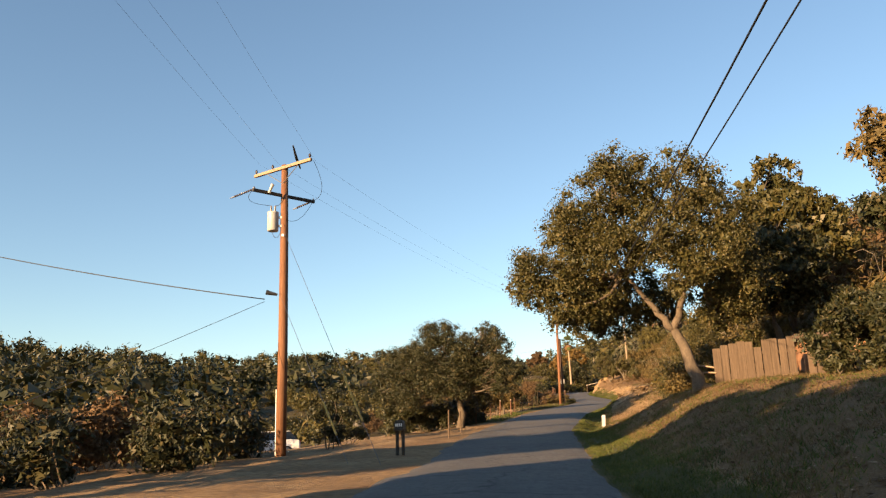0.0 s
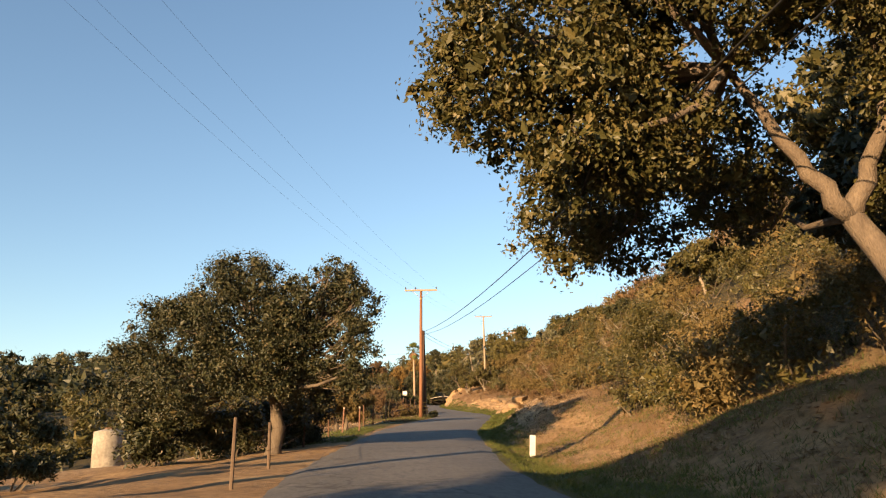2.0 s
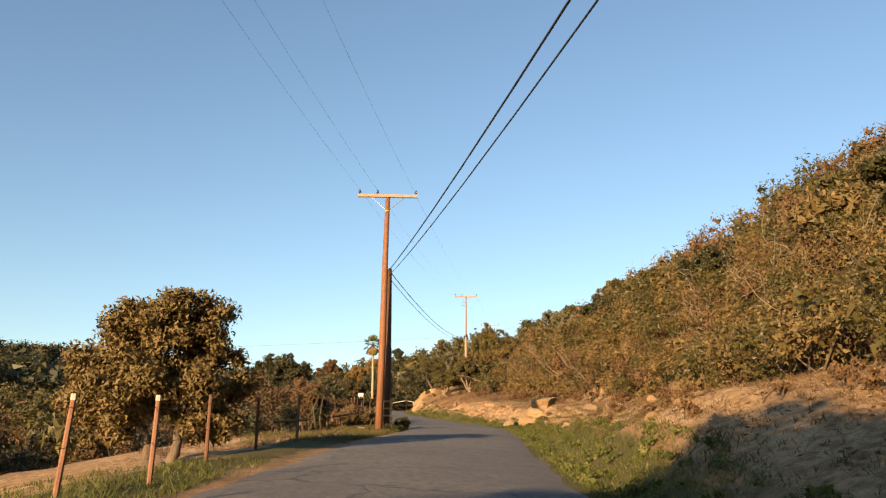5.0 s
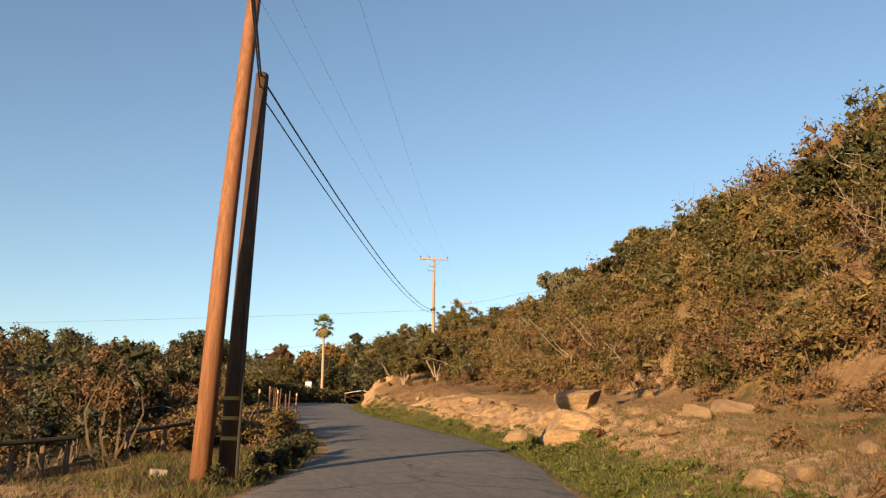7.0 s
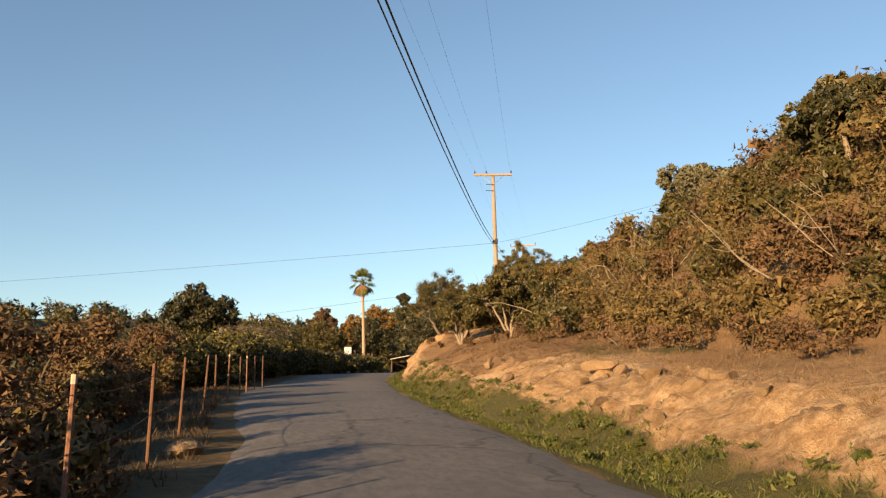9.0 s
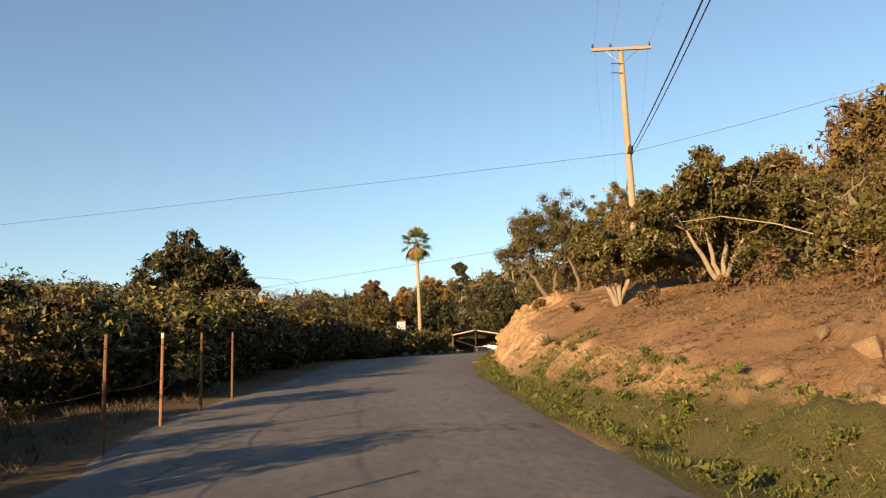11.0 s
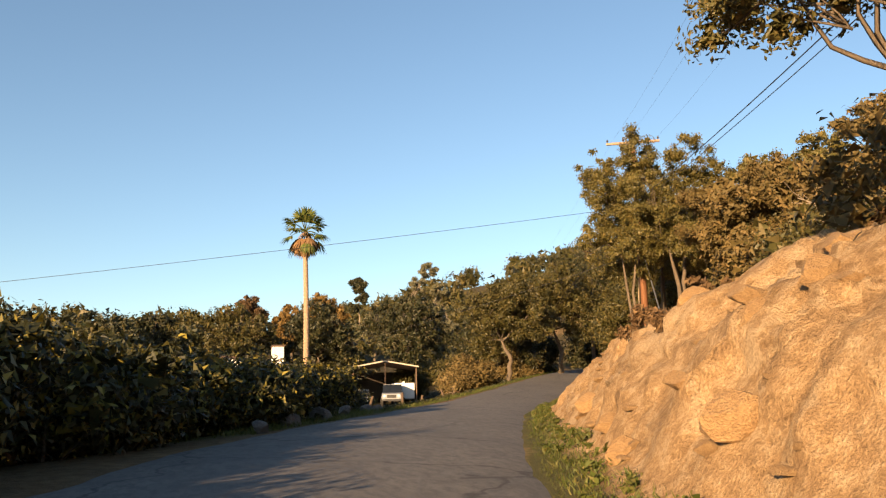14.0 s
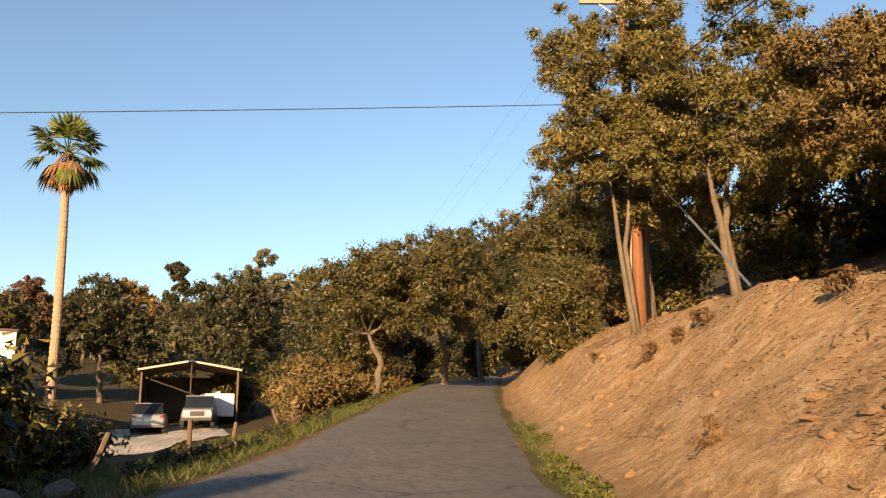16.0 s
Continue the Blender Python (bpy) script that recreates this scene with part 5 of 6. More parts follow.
rough_brush = [(35.2, 192.5, 0.9, 1.3), (34.6, 190.0, 0.7, 1.0), (36.4, 195.0, 1.1, 1.6), (33.9, 187.6, 0.6, 0.8)]
thicket("roadside_brush", rough_brush, 9000, 0.08, M_BROWN, "tangled dry brush beside the drive", 50, 9, dead=1.0)

# hedge beside the road
hedge = [(np.interp(y, YS, LEFT) - 1.9 - 0.5 * math.sin(y), y, 1.6, np.interp(y, [126, 131, 147, 152], [2.1, 2.5, 2.35, 1.8]) + 0.15 * math.sin(y * 1.7)) for y in np.arange(125, 158, 1.15)]
hedge += [(np.interp(y, YS, LEFT) - 3.9 - 0.5 * math.sin(y), y, 1.6, 2.5 + 0.25 * math.sin(y * 1.3)) for y in np.arange(124, 154, 1.5)]
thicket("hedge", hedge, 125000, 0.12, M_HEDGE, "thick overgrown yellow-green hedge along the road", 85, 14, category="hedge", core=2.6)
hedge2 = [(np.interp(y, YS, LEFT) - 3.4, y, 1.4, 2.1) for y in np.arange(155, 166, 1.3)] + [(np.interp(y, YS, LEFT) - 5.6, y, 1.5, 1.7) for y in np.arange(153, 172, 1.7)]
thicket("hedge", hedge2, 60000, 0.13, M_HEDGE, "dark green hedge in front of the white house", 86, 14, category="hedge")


# ---- grass and fallen leaves ----
def blades(name, xs, ys, tall, mat, label, seed, per=5):
    rng = np.random.default_rng(seed)
    x, y = np.repeat(xs, per) + rng.normal(0, 0.05, len(xs) * per), np.repeat(ys, per) + rng.normal(0, 0.05, len(xs) * per)
    z = height(x, y) - 0.01
    n = len(x)
    h = tall * rng.uniform(0.5, 1.4, n)
    a = rng.uniform(0, 2 * np.pi, n)
    w = (0.007 + 0.02 * tall) * (0.6 + 0.8 * rng.random((n, 1)))[:, 0]
    side = np.stack([np.cos(a) * w, np.sin(a) * w, 0 * a], 1)
    lean = np.stack([rng.normal(0, 0.65, n) * h, rng.normal(0, 0.65, n) * h, h], 1)
    p = np.stack([x, y, z], 1)
    v = np.stack([p - side, p + side, p + lean], 1).reshape(-1, 3)
    return tagged(part(name, (v, np.arange(n * 3).reshape(-1, 3)), mat), label, "grass", "", "stuff")


def strip(rng, n, er, yr, side):
    y, e = rng.uniform(*yr, n), rng.uniform(0, 1, n) ** 1.3 * (er[1] - er[0]) + er[0]
    keep = rough(y * 1.0, e * 2.0 + er[0] * 7, 1.1, 55, 3) > rng.uniform(-0.55, 0.25, n)
    y, e = y[keep], e[keep]
    return (np.interp(y, YS, RIGHT) + e if side > 0 else np.interp(y, YS, LEFT) - e), y


gx, gy = strip(rg, 24000, (-0.1, 1.7), (8, 128), 1)
hx, hy = strip(rg, 2600, (-0.1, 0.5), (128, 172), 1)
gx, gy = np.concatenate([gx, hx]), np.concatenate([gy, hy])
blades("verge_grass", gx, gy, 0.075, M_GRASS, "short green grass along the road edge", 91)
gx, gy = strip(rg, 15000, (1.0, 9), (12, 58), 1)
blades("slope_grass", gx, gy, 0.09, M_GRASS, "thin green grass on the slope", 92, 4)
gx, gy = strip(rg, 10000, (1.2, 11), (10, 58), 1)
blades("slope_straw", gx, gy, 0.12, M_STRAW, "dry straw grass on the slope", 93, 4)
gx, gy = strip(rg, 3500, (0.1, 4.5), (54, 68), -1)
blades("verge_grass", gx, gy, 0.09, M_GRASS, "green grass along the fence side of the road", 94, 4)
gx, gy = strip(rg, 8000, (3.0, 9.5), (58, 124), 1)
blades("bench_straw", gx, gy, 0.1, M_STRAW, "dry straw weeds on the bench above the bank", 99, 4)
gx, gy = strip(rg, 7000, (1.2, 8), (56, 90), 1)
blades("bench_straw", gx, gy, 0.09, M_DRYWEED, "dry brown weeds on the low bank", 60, 4)
bank_tufts = [(float(np.interp(y, YS, RIGHT)) + e, y, s, s * 1.2) for y, e, s in zip(rg.uniform(56, 92, 45), rg.uniform(1.8, 8, 45), rg.uniform(0.15, 0.35, 45))]
thicket("bank_brush", bank_tufts, 9000, 0.06, M_BROWN, "small dry tufts of brush on the low bank", 61, 7)
gx, gy = strip(rg, 4500, (0.3, 5), (84, 126), -1)
blades("verge_straw", gx, gy, 0.13, M_DRYWEED, "dry straw weeds along the road edge", 95, 4)


gx, gy = strip(rg, 5200, (0.1, 6), (74, 90), -1)
blades("verge_straw", gx, gy, 0.1, M_DRYWEED, "dry brown grass round the leaning pole", 49, 4)
gx, gy = strip(rg, 3600, (0.05, 4), (76, 92), -1)
blades("verge_grass", gx, gy, 0.1, M_GRASS, "green grass round the foot of the leaning pole", 48, 4)
gx, gy = strip(rg, 6500, (1.0, 7), (70, 94), 1)
blades("bench_grass", gx, gy, 0.07, M_GRASS, "thin green grass on the low bench", 47, 4)
gx, gy = strip(rg, 9000, (0.0, 4.5), (152, 200), -1)
blades("verge_grass", gx, gy, 0.14, M_GRASS, "rough green grass between the road and the drive", 46, 4)
foot = [(11.6, 84.0, 0.35, 0.4), (11.9, 84.9, 0.4, 0.45), (12.1, 85.9, 0.4, 0.45), (12.4, 86.9, 0.35, 0.4), (11.4, 83.2, 0.3, 0.3), (10.9, 82.2, 0.25, 0.22), (12.0, 85.3, 0.35, 0.4), (12.5, 87.8, 0.3, 0.4)]
thicket("verge_weeds", foot, 9000, 0.05, M_OAKDARK, "dark green weeds at the foot of the poles", 45, 10, category="weeds", stems=False)
verge = [(float(np.interp(y, YS, RIGHT)) + e, y, q, q * 0.5) for y, e, q in zip(rg.uniform(56, 128, 620), 0.1 + 1.75 * rg.uniform(0, 1, 620) ** 1.3, rg.uniform(0.1, 0.26, 620))]
verge += [(float(np.interp(y, YS, RIGHT)) + e, y, q, q * 0.6) for y, e, q in zip(rg.uniform(128, 172, 160), rg.uniform(0.1, 0.6, 160), rg.uniform(0.1, 0.26, 160))]
thicket("verge_weeds", verge, 46000, 0.038, M_GRASS, "low leafy green weeds along the road edge", 58, 10, category="weeds", stems=False)


def litter(n, er, yr, side, seed, size=0.07):
    rng = np.random.default_rng(seed)
    x, y = strip(rng, n, er, yr, side)
    n = len(x)
    z = height(x, y) + 0.012
    a = rng.uniform(0, 2 * np.pi, n)
    t = np.stack([np.cos(a), np.sin(a), rng.normal(0, 0.14, n)], 1) * (size * rng.uniform(0.5, 1.3, n))[:, None]
    b = np.stack([-np.sin(a), np.cos(a), rng.normal(0, 0.14, n)], 1) * (size * 0.5 * rng.uniform(0.5, 1.3, n))[:, None]
    p = np.stack([x, y, z], 1)
    v = np.stack([p - t, p + b, p + t, p - b], 1).reshape(-1, 3)
    tagged(part("leaf_litter", (v, np.arange(n * 4).reshape(-1, 4)), M_LITTER), "fallen brown oak leaves and chips on the bank", "leaf litter", "", "stuff")


tufts = [(float(np.interp(y, YS, RIGHT)) + e, y, s, s * 1.3) for y, e, s in zip(rg.uniform(118, 172, 30), rg.uniform(1.5, 5, 30), rg.uniform(0.2, 0.4, 30))]
thicket("bank_brush", tufts, 9000, 0.07, M_BROWN, "small dry tufts of brush on the cut bank", 88, 7, dead=0.15)
litter(38000, (0.9, 8), (112, 136), 1, 96, 0.04)
litter(30000, (1.6, 10), (150, 178), 1, 97, 0.04)
tw, wr = [], np.random.default_rng(62)
for k in range(240):
    y, e = wr.uniform(140, 176), wr.uniform(2.4, 9)
    x = float(np.interp(y, YS, RIGHT)) + e
    a, ln = wr.uniform(0, 6.28), wr.uniform(0.15, 0.7)
    p = [(x + math.cos(a) * ln * u, y + math.sin(a) * ln * u, ground_at(x + math.cos(a) * ln * u, y + math.sin(a) * ln * u) + 0.02 + 0.05 * wr.random()) for u in (0, 0.35, 0.7, 1.0)]
    tw.append(tube(p, [0.009, 0.008, 0.006, 0.003], 4))
tagged(part("fallen_twigs", joined(tw), M_TWIG), "dry fallen twigs and roots on the dirt bank", "twigs", "", "stuff")
litter(9000, (2, 9), (28, 76), 1, 98)
litter(24000, (1.2, 11), (10, 46), 1, 65, 0.06)


# ---- agave on the bank ----
def agave(x, y, spread, seed):
    rng = np.random.default_rng(seed)
    ob = thing("agave", pose(x, y, ground_at(x, y) - 0.03), "grey-green spiky agave rosette on the bank", "agave")
    for k in range(38):
        a, el = k * 2.4, 0.15 + 1.15 * (k / 37)
        d = np.array((math.cos(a) * math.cos(el), math.sin(a) * math.cos(el), math.sin(el)))
        ln = spread * rng.uniform(0.75, 1.1)
        s = np.array((-math.sin(a), math.cos(a), 0.0))
        rows = [(d * ln * u - np.array((0, 0, 0.12 * ln * u * u)), w) for u, w in ((0.03, 0.018), (0.3, 0.03), (0.7, 0.02), (1.0, 0.002))]
        n = np.cross(s, d)
        v = [p + q for p, w in rows for q in (-s * w, n * w * 0.4, s * w, -n * w * 0.25)]
        f = [(i * 4 + j, i * 4 + (j + 1) % 4, i * 4 + 4 + (j + 1) % 4, i * 4 + 4 + j) for i in range(3) for j in range(4)]
        part("leaf", (v, f), M_PINE, ob)


agave(20.9, 127.4, 0.4, 5)


# ---- stones ----
def stone_mesh(seed, mat, detail=3):
    bm = bmesh.new()
    bmesh.ops.create_icosphere(bm, subdivisions=detail, radius=1.0)
    rng = np.random.default_rng(seed)
    cuts = rng.normal(size=(9, 3))
    cuts /= np.linalg.norm(cuts, axis=1)[:, None]
    lim = rng.uniform(0.38, 0.75, 9)
    for q in bm.verts:
        c = np.array(q.co)
        for n, m in zip(cuts, lim):
            over = c @ n - m
            if over > 0:
                c = c - n * over * 0.98
        c = c * (1 + 0.1 * noise.fractal(Vector(c * 2.2) + Vector((seed, 0, 0)), 1.0, 2.0, 4) + 0.03 * noise.noise(Vector(c * 9)))
        q.co = Vector(c)
    me = bpy.data.meshes.new("stone")
    bm.to_mesh(me)
    bm.free()
    me.materials.append(mat)
    return me


stones = [stone_mesh(s, M_ROCK, 2) for s in (1, 2, 3, 4, 5)]
boulders = [stone_mesh(s, M_ROCK, 4) for s in (1, 2, 3, 4, 5)]
cuts = [stone_mesh(s, M_CUTROCK, 2) for s in (11, 12, 13, 14, 15)]
greys = [stone_mesh(s, M_GREYROCK) for s in (6, 7)]


def stone(name, me, x, y, size, turn, label, category, sink=0.3, group=""):
    z = ground_at(x, y)
    ob = new(name, me)
    ob.matrix_world = pose(x, y, z + size[2] * (1 - 2 * sink), 0, 0, turn) @ Matrix.Diagonal((*size, 1))
    return tagged(ob, label, category, group)


for n, (x, y, sx, sy, sz, a) in enumerate([(19.3, 91.0, 0.85, 1.2, 0.62, 20), (19.1, 94.2, 0.5, 0.7, 0.4, 50), (20.8, 93.4, 0.8, 0.9, 0.5, 110), (18.9, 89.9, 0.5, 0.6, 0.38, 75), (20.9, 87.8, 0.4, 0.5, 0.26, 15), (21.9, 97.2, 0.35, 0.5, 0.25, 10), (20.9, 98.4, 0.3, 0.45, 0.22, 80),
                                      (21.4, 104.0, 0.3, 0.45, 0.2, 130), (21.8, 107.4, 0.3, 0.5, 0.22, 70), (22.6, 89.0, 0.5, 0.8, 0.3, 33)]):
    stone("boulder", boulders[n % 5], x, y, (sx, sy, sz), a, "large pale sandstone boulder in the road bank", "boulder", 0.42, "bank boulders")
rs = np.random.default_rng(33)
for n in range(90):
    y = rs.uniform(62, 118) if n % 2 else rs.uniform(62, 160)
    e = rs.uniform(1.6, 4.0)
    s = rs.uniform(0.05, 0.24) if y < 118 else rs.uniform(0.04, 0.14)
    stone("rock", (stones if y < 120 else cuts)[n % 5], float(np.interp(y, YS, RIGHT)) + e, y, (s, s * rs.uniform(0.8, 1.5), s * 0.8), rs.uniform(0, 180), "small sandstone rock on the bank", "rock", 0.35, "bank rocks")
for n in range(70):
    y = rs.uniform(156, 176)
    e = rs.uniform(0.9, 6.5)
    s = rs.uniform(0.04, 0.13)
    stone("rock", cuts[n % 5], float(np.interp(y, YS, RIGHT)) + e, y, (s, s * rs.uniform(0.8, 1.5), s * 0.8), rs.uniform(0, 180), "orange sandstone clod on the dirt bank", "rock", 0.35, "bank rocks")
blocks = [stone_mesh(s, M_CUTROCK, 2) for s in (21, 22, 23, 24, 25, 26)]
for n in range(105):
    y = rs.uniform(134, 159)
    e = rs.uniform(0.6, 2.8)
    s = rs.uniform(0.06, 0.13) if n % 3 or y > 150 else rs.uniform(0.15, 0.3)
    stone("rock", blocks[n % 6], float(np.interp(y, YS, RIGHT)) + e, y, (s, s * rs.uniform(0.8, 1.6), s * rs.uniform(0.5, 0.9)), rs.uniform(-30, 30), "broken orange sandstone ledge in the cut bank", "rock", 0.5, "bank rocks")
for n, (x, y, s) in enumerate([(21.2, 157.4, 0.45), (22.3, 160.0, 0.34), (20.2, 155.0, 0.36), (23.4, 162.5, 0.3), (24.0, 163.6, 0.26), (19.4, 152.6, 0.3)]):
    stone("roadside_stone", greys[n % 2], x, y, (s * 0.8, s * 0.95, s * 0.65), n * 47, "rounded grey stone along the road edge", "stone", 0.3, "edging stones")


stone("roadside_stone", stones[1], 13.2, 101.5, (0.3, 0.38, 0.2), 20, "pale tan stone beside the fence stakes", "stone", 0.3)


# ---- fences, posts and mailbox ----
def stake(x, y, h, r, mat, label, lean=(0, 0), name="fence_post"):
    g = ground_at(x, y)
    ob = thing(name, pose(x, y, g - 0.1), label, "fence post", "roadside fence")
    part("post", tube([(0, 0, 0), (lean[0] * 0.5, lean[1] * 0.5, h * 0.5), (lean[0], lean[1], h + 0.1)], [r, r, r * 0.9], 7), mat, ob)
    if mat is M_TPOST:
        part("cap", tube([(lean[0], lean[1], h + 0.03), (lean[0], lean[1], h + 0.106)], r * 1.08, 7), M_TRIM, ob, "pale painted tip")
    return np.array((x + lean[0], y + lean[1], g + h))


row = [stake(x, y, h, 0.036, m, lab, ln) for x, y, h, m, lab, ln in [
    (1.46, 39.0, 1.2, M_BOARD, "leaning weathered wooden fence post", (0.03, 0)), (1.9, 43.0, 1.0, M_BOARD, "thin weathered wooden fence post", (0, 0)), (2.6, 52.5, 1.1, M_RUST, "dark steel fence post", (0.05, 0)),
    (3.0, 56.0, 1.2, M_RUST, "dark steel fence post", (0.12, 0)), (3.6, 59.4, 1.2, M_RUST, "dark steel fence post", (0, 0)), (4.3, 62.6, 1.15, M_TPOST, "reddish wooden fence stake", (0.08, 0)),
    (5.15, 63.8, 1.15, M_TPOST, "reddish wooden fence stake with a pale tip", (0.02, 0)), (5.6, 67.5, 1.15, M_RUST, "dark steel fence post", (0, 0)), (6.4, 71.5, 1.15, M_RUST, "dark steel fence post", (0, 0)), (7.4, 74.5, 1.2, M_BOARD, "grey wooden fence post", (0.03, 0))]]
row2 = [stake(x, y, h, 0.024, m, lab, ln) for x, y, h, m, lab, ln in [
    (11.6, 90.0, 1.25, M_TPOST, "reddish wooden fence stake with a pale tip", (0.04, 0)), (12.2, 92.8, 1.2, M_TPOST, "reddish wooden fence stake with a pale tip", (0, 0)), (12.6, 95.0, 1.15, M_RUST, "rusty steel fence post", (-0.05, 0)),
    (12.95, 96.4, 1.2, M_TPOST, "reddish wooden fence stake with a pale tip", (0.02, 0)), (13.0, 100.0, 1.25, M_RUST, "rusty steel fence post", (0.03, 0)), (12.9, 103.8, 1.3, M_RUST, "rusty steel fence post", (0.06, 0)),
    (12.9, 107.6, 1.35, M_RUST, "rusty steel fence post", (0.1, 0)), (12.9, 110.8, 1.35, M_RUST, "rusty steel fence post", (0, 0)), (13.0, 113.9, 1.35, M_TPOST, "reddish wooden fence stake", (0.03, 0)), (13.2, 116.6, 1.3, M_RUST, "rusty steel fence post", (0, 0)),
    (13.3, 119.0, 1.3, M_TPOST, "reddish wooden fence stake", (0, 0)), (13.5, 121.0, 1.3, M_RUST, "rusty steel fence post", (0, 0)), (13.74, 123.0, 1.3, M_RUST, "rusty steel fence post", (0, 0))]]
for posts in (row, row2):
    for a, b in zip(posts, posts[1:]):
        for dz in (0.15, 0.6):
            tagged(strand("fence_wire", a - (0, 0, dz), b - (0, 0, dz), 0.05, 0.004, M_RUST, "rusty fence wire between the posts", 6), group="fence wires")

mk = thing("marker_post", pose(9.65, 49.6, ground_at(9.65, 49.6) - 0.05, 0, 3, 12), "short white roadside marker post in the grass", "marker post")
part("post", box(-0.05, 0.05, -0.03, 0.03, 0, 0.3), M_WHITEP, mk, bevel=0.01)
part("panel", box(-0.1, 0.1, -0.045, -0.03, 0.1, 0.72), M_WHITEP, mk, bevel=0.01)

mb = thing("mailbox", pose(0.35, 28.6, ground_at(0.35, 28.6) - 0.05, 0, 0, -4), "black mailbox on two dark wooden posts", "mailbox")
for s in (-0.09, 0.09):
    part("post", box(s - 0.045, s + 0.045, -0.045, 0.045, 0, 0.78), M_POLEDARK, mb, bevel=0.006)
part("shelf", box(-0.17, 0.17, -0.25, 0.25, 0.78, 0.81), M_POLEDARK, mb)
ang = np.linspace(0, np.pi, 12)
prof = [(-0.14, 0.81), (0.14, 0.81)] + [(0.14 * math.cos(a), 0.96 + 0.14 * math.sin(a)) for a in ang]
bmx = bmesh.new()
vs0 = [bmx.verts.new((x, -0.23, z)) for x, z in prof]
face = bmx.faces.new(vs0)
ext = bmesh.ops.extrude_face_region(bmx, geom=[face])
bmesh.ops.translate(bmx, vec=(0, 0.46, 0), verts=[q for q in ext["geom"] if isinstance(q, bmesh.types.BMVert)])
bmesh.ops.recalc_face_normals(bmx, faces=bmx.faces[:])
mbody = bpy.data.meshes.new("box")
bmx.to_mesh(mbody)
bmx.free()
mbody.materials.append(M_BLACK)
mo = new("box", mbody)
mo.parent = mb
for k in range(4):
    part("number_bar", box(-0.1 + k * 0.055, -0.065 + k * 0.055, -0.236, -0.23, 0.9, 0.99), M_WHITEP, mb, "white number bar")


def board_fence(start, end, tall, seed):
    a, b = np.array(start), np.array(end)
    rng = np.random.default_rng(seed)
    n = int(np.linalg.norm(b - a) / 0.29)
    turn = math.degrees(math.atan2(b[1] - a[1], b[0] - a[0]))
    ob = thing("board_fence", pose(a[0], a[1], ground_at(*a) - 0.1, 0, 0, turn), "weathered grey-brown upright board fence, uneven tops", "fence")
    for k in range(n):
        x = k * 0.29
        p = a + (b - a) * (k / n)
        g = ground_at(*p) - (ground_at(*a) - 0.1) - 0.08
        h = tall * (rng.uniform(0.95, 1.04) if k % 5 else rng.uniform(0.72, 0.95))
        q = part("board", box(x, x + rng.uniform(0.24, 0.285), -0.012 + rng.normal(0, 0.01), 0.012, g, g + h), M_BOARD, ob)
        q.rotation_euler = (rng.normal(0, 0.015), 0, 0)
    for z in (0.35, 1.15):
        part("rail", box(0, n * 0.29, 0.02, 0.06, z, z + 0.09), M_BOARD, ob)


board_fence((11.55, 33.95), (14.6, 33.3), 1.55, 5)
board_fence((14.7, 33.2), (15.6, 33.0), 1.4, 6)
for k, (a, b) in enumerate((((11.6, 34.0, 0.55), (11.0, 34.4, 0.8)), ((11.6, 33.9, 0.35), (11.05, 34.2, 0.5)))):
    g = ground_at(11.5, 34)
    tagged(part("broken_rail", tube([(a[0], a[1], g + a[2] + 0.1), (b[0], b[1], g + b[2])], 0.035, 5), M_ARM), "broken pale fence rail leaning on the oak", "rail")
for n, (x, y, h) in enumerate([(6.9, 86.0, 0.75), (7.6, 86.6, 0.7), (8.0, 86.9, 0.7), (8.3, 87.4, 0.65), (9.2, 88.2, 0.75), (9.8, 89.0, 0.7)]):
    stake(x, y, h - 0.15, 0.05, M_WOOD, "short stout post of a broken low fence", (0, 0), "low_post")
tagged(part("fallen_rail", tube([(6.9, 86.0, ground_at(6.9, 86.0) + 0.72), (8.4, 87.4, ground_at(8.4, 87.4) + 0.6)], 0.045, 6), M_POLEDARK), "dark rail along the broken low fence", "rail")
tagged(part("fallen_rail", tube([(9.2, 88.2, ground_at(9.2, 88.2) + 0.6), (12.0, 92.0, ground_at(12.0, 92.0) + 0.75)], 0.04, 6), M_POLEDARK), "dark rail along the broken low fence", "rail")

for x, y, h, ln in ((26.9, 172.8, 0.7, (0, 0)), (24.6, 169.6, 0.75, (0.35, 0.25)), (31.2, 180.6, 0.65, (-0.3, 0.1)), (28.6, 176.2, 0.5, (0.1, 0))):
    stake(x, y, h, 0.06, M_BOARD, "leaning stump of a broken fence beside the drive", ln, "low_post")
for x, y, a in ((10.12, 83.5, 12),):
    tagged(part("concrete_block", box(-0.11, 0.11, -0.08, 0.08, -0.05, 0.1), M_TANK, bevel=0.012), "small pale concrete block at the foot of the pole", "block").matrix_world = pose(x, y, ground_at(x, y), 4, 3, a)

# water tank in the yard
tk = thing("water_tank", pose(-6.9, 67.5, ground_at(-6.9, 67.5) - 0.05), "pale stained, shade-mottled cylindrical water tank in the yard", "water tank")
part("body", tube([(0, 0, 0), (0, 0, 0.02), (0, 0, 2.0), (0, 0, 2.05), (0, 0, 2.18)], [0.72, 0.75, 0.75, 0.74, 0.25], 24), M_TANK, tk, smooth=True)
part("lid", tube([(0, 0, 2.16), (0, 0, 2.24)], 0.25, 14), M_RUST, tk)


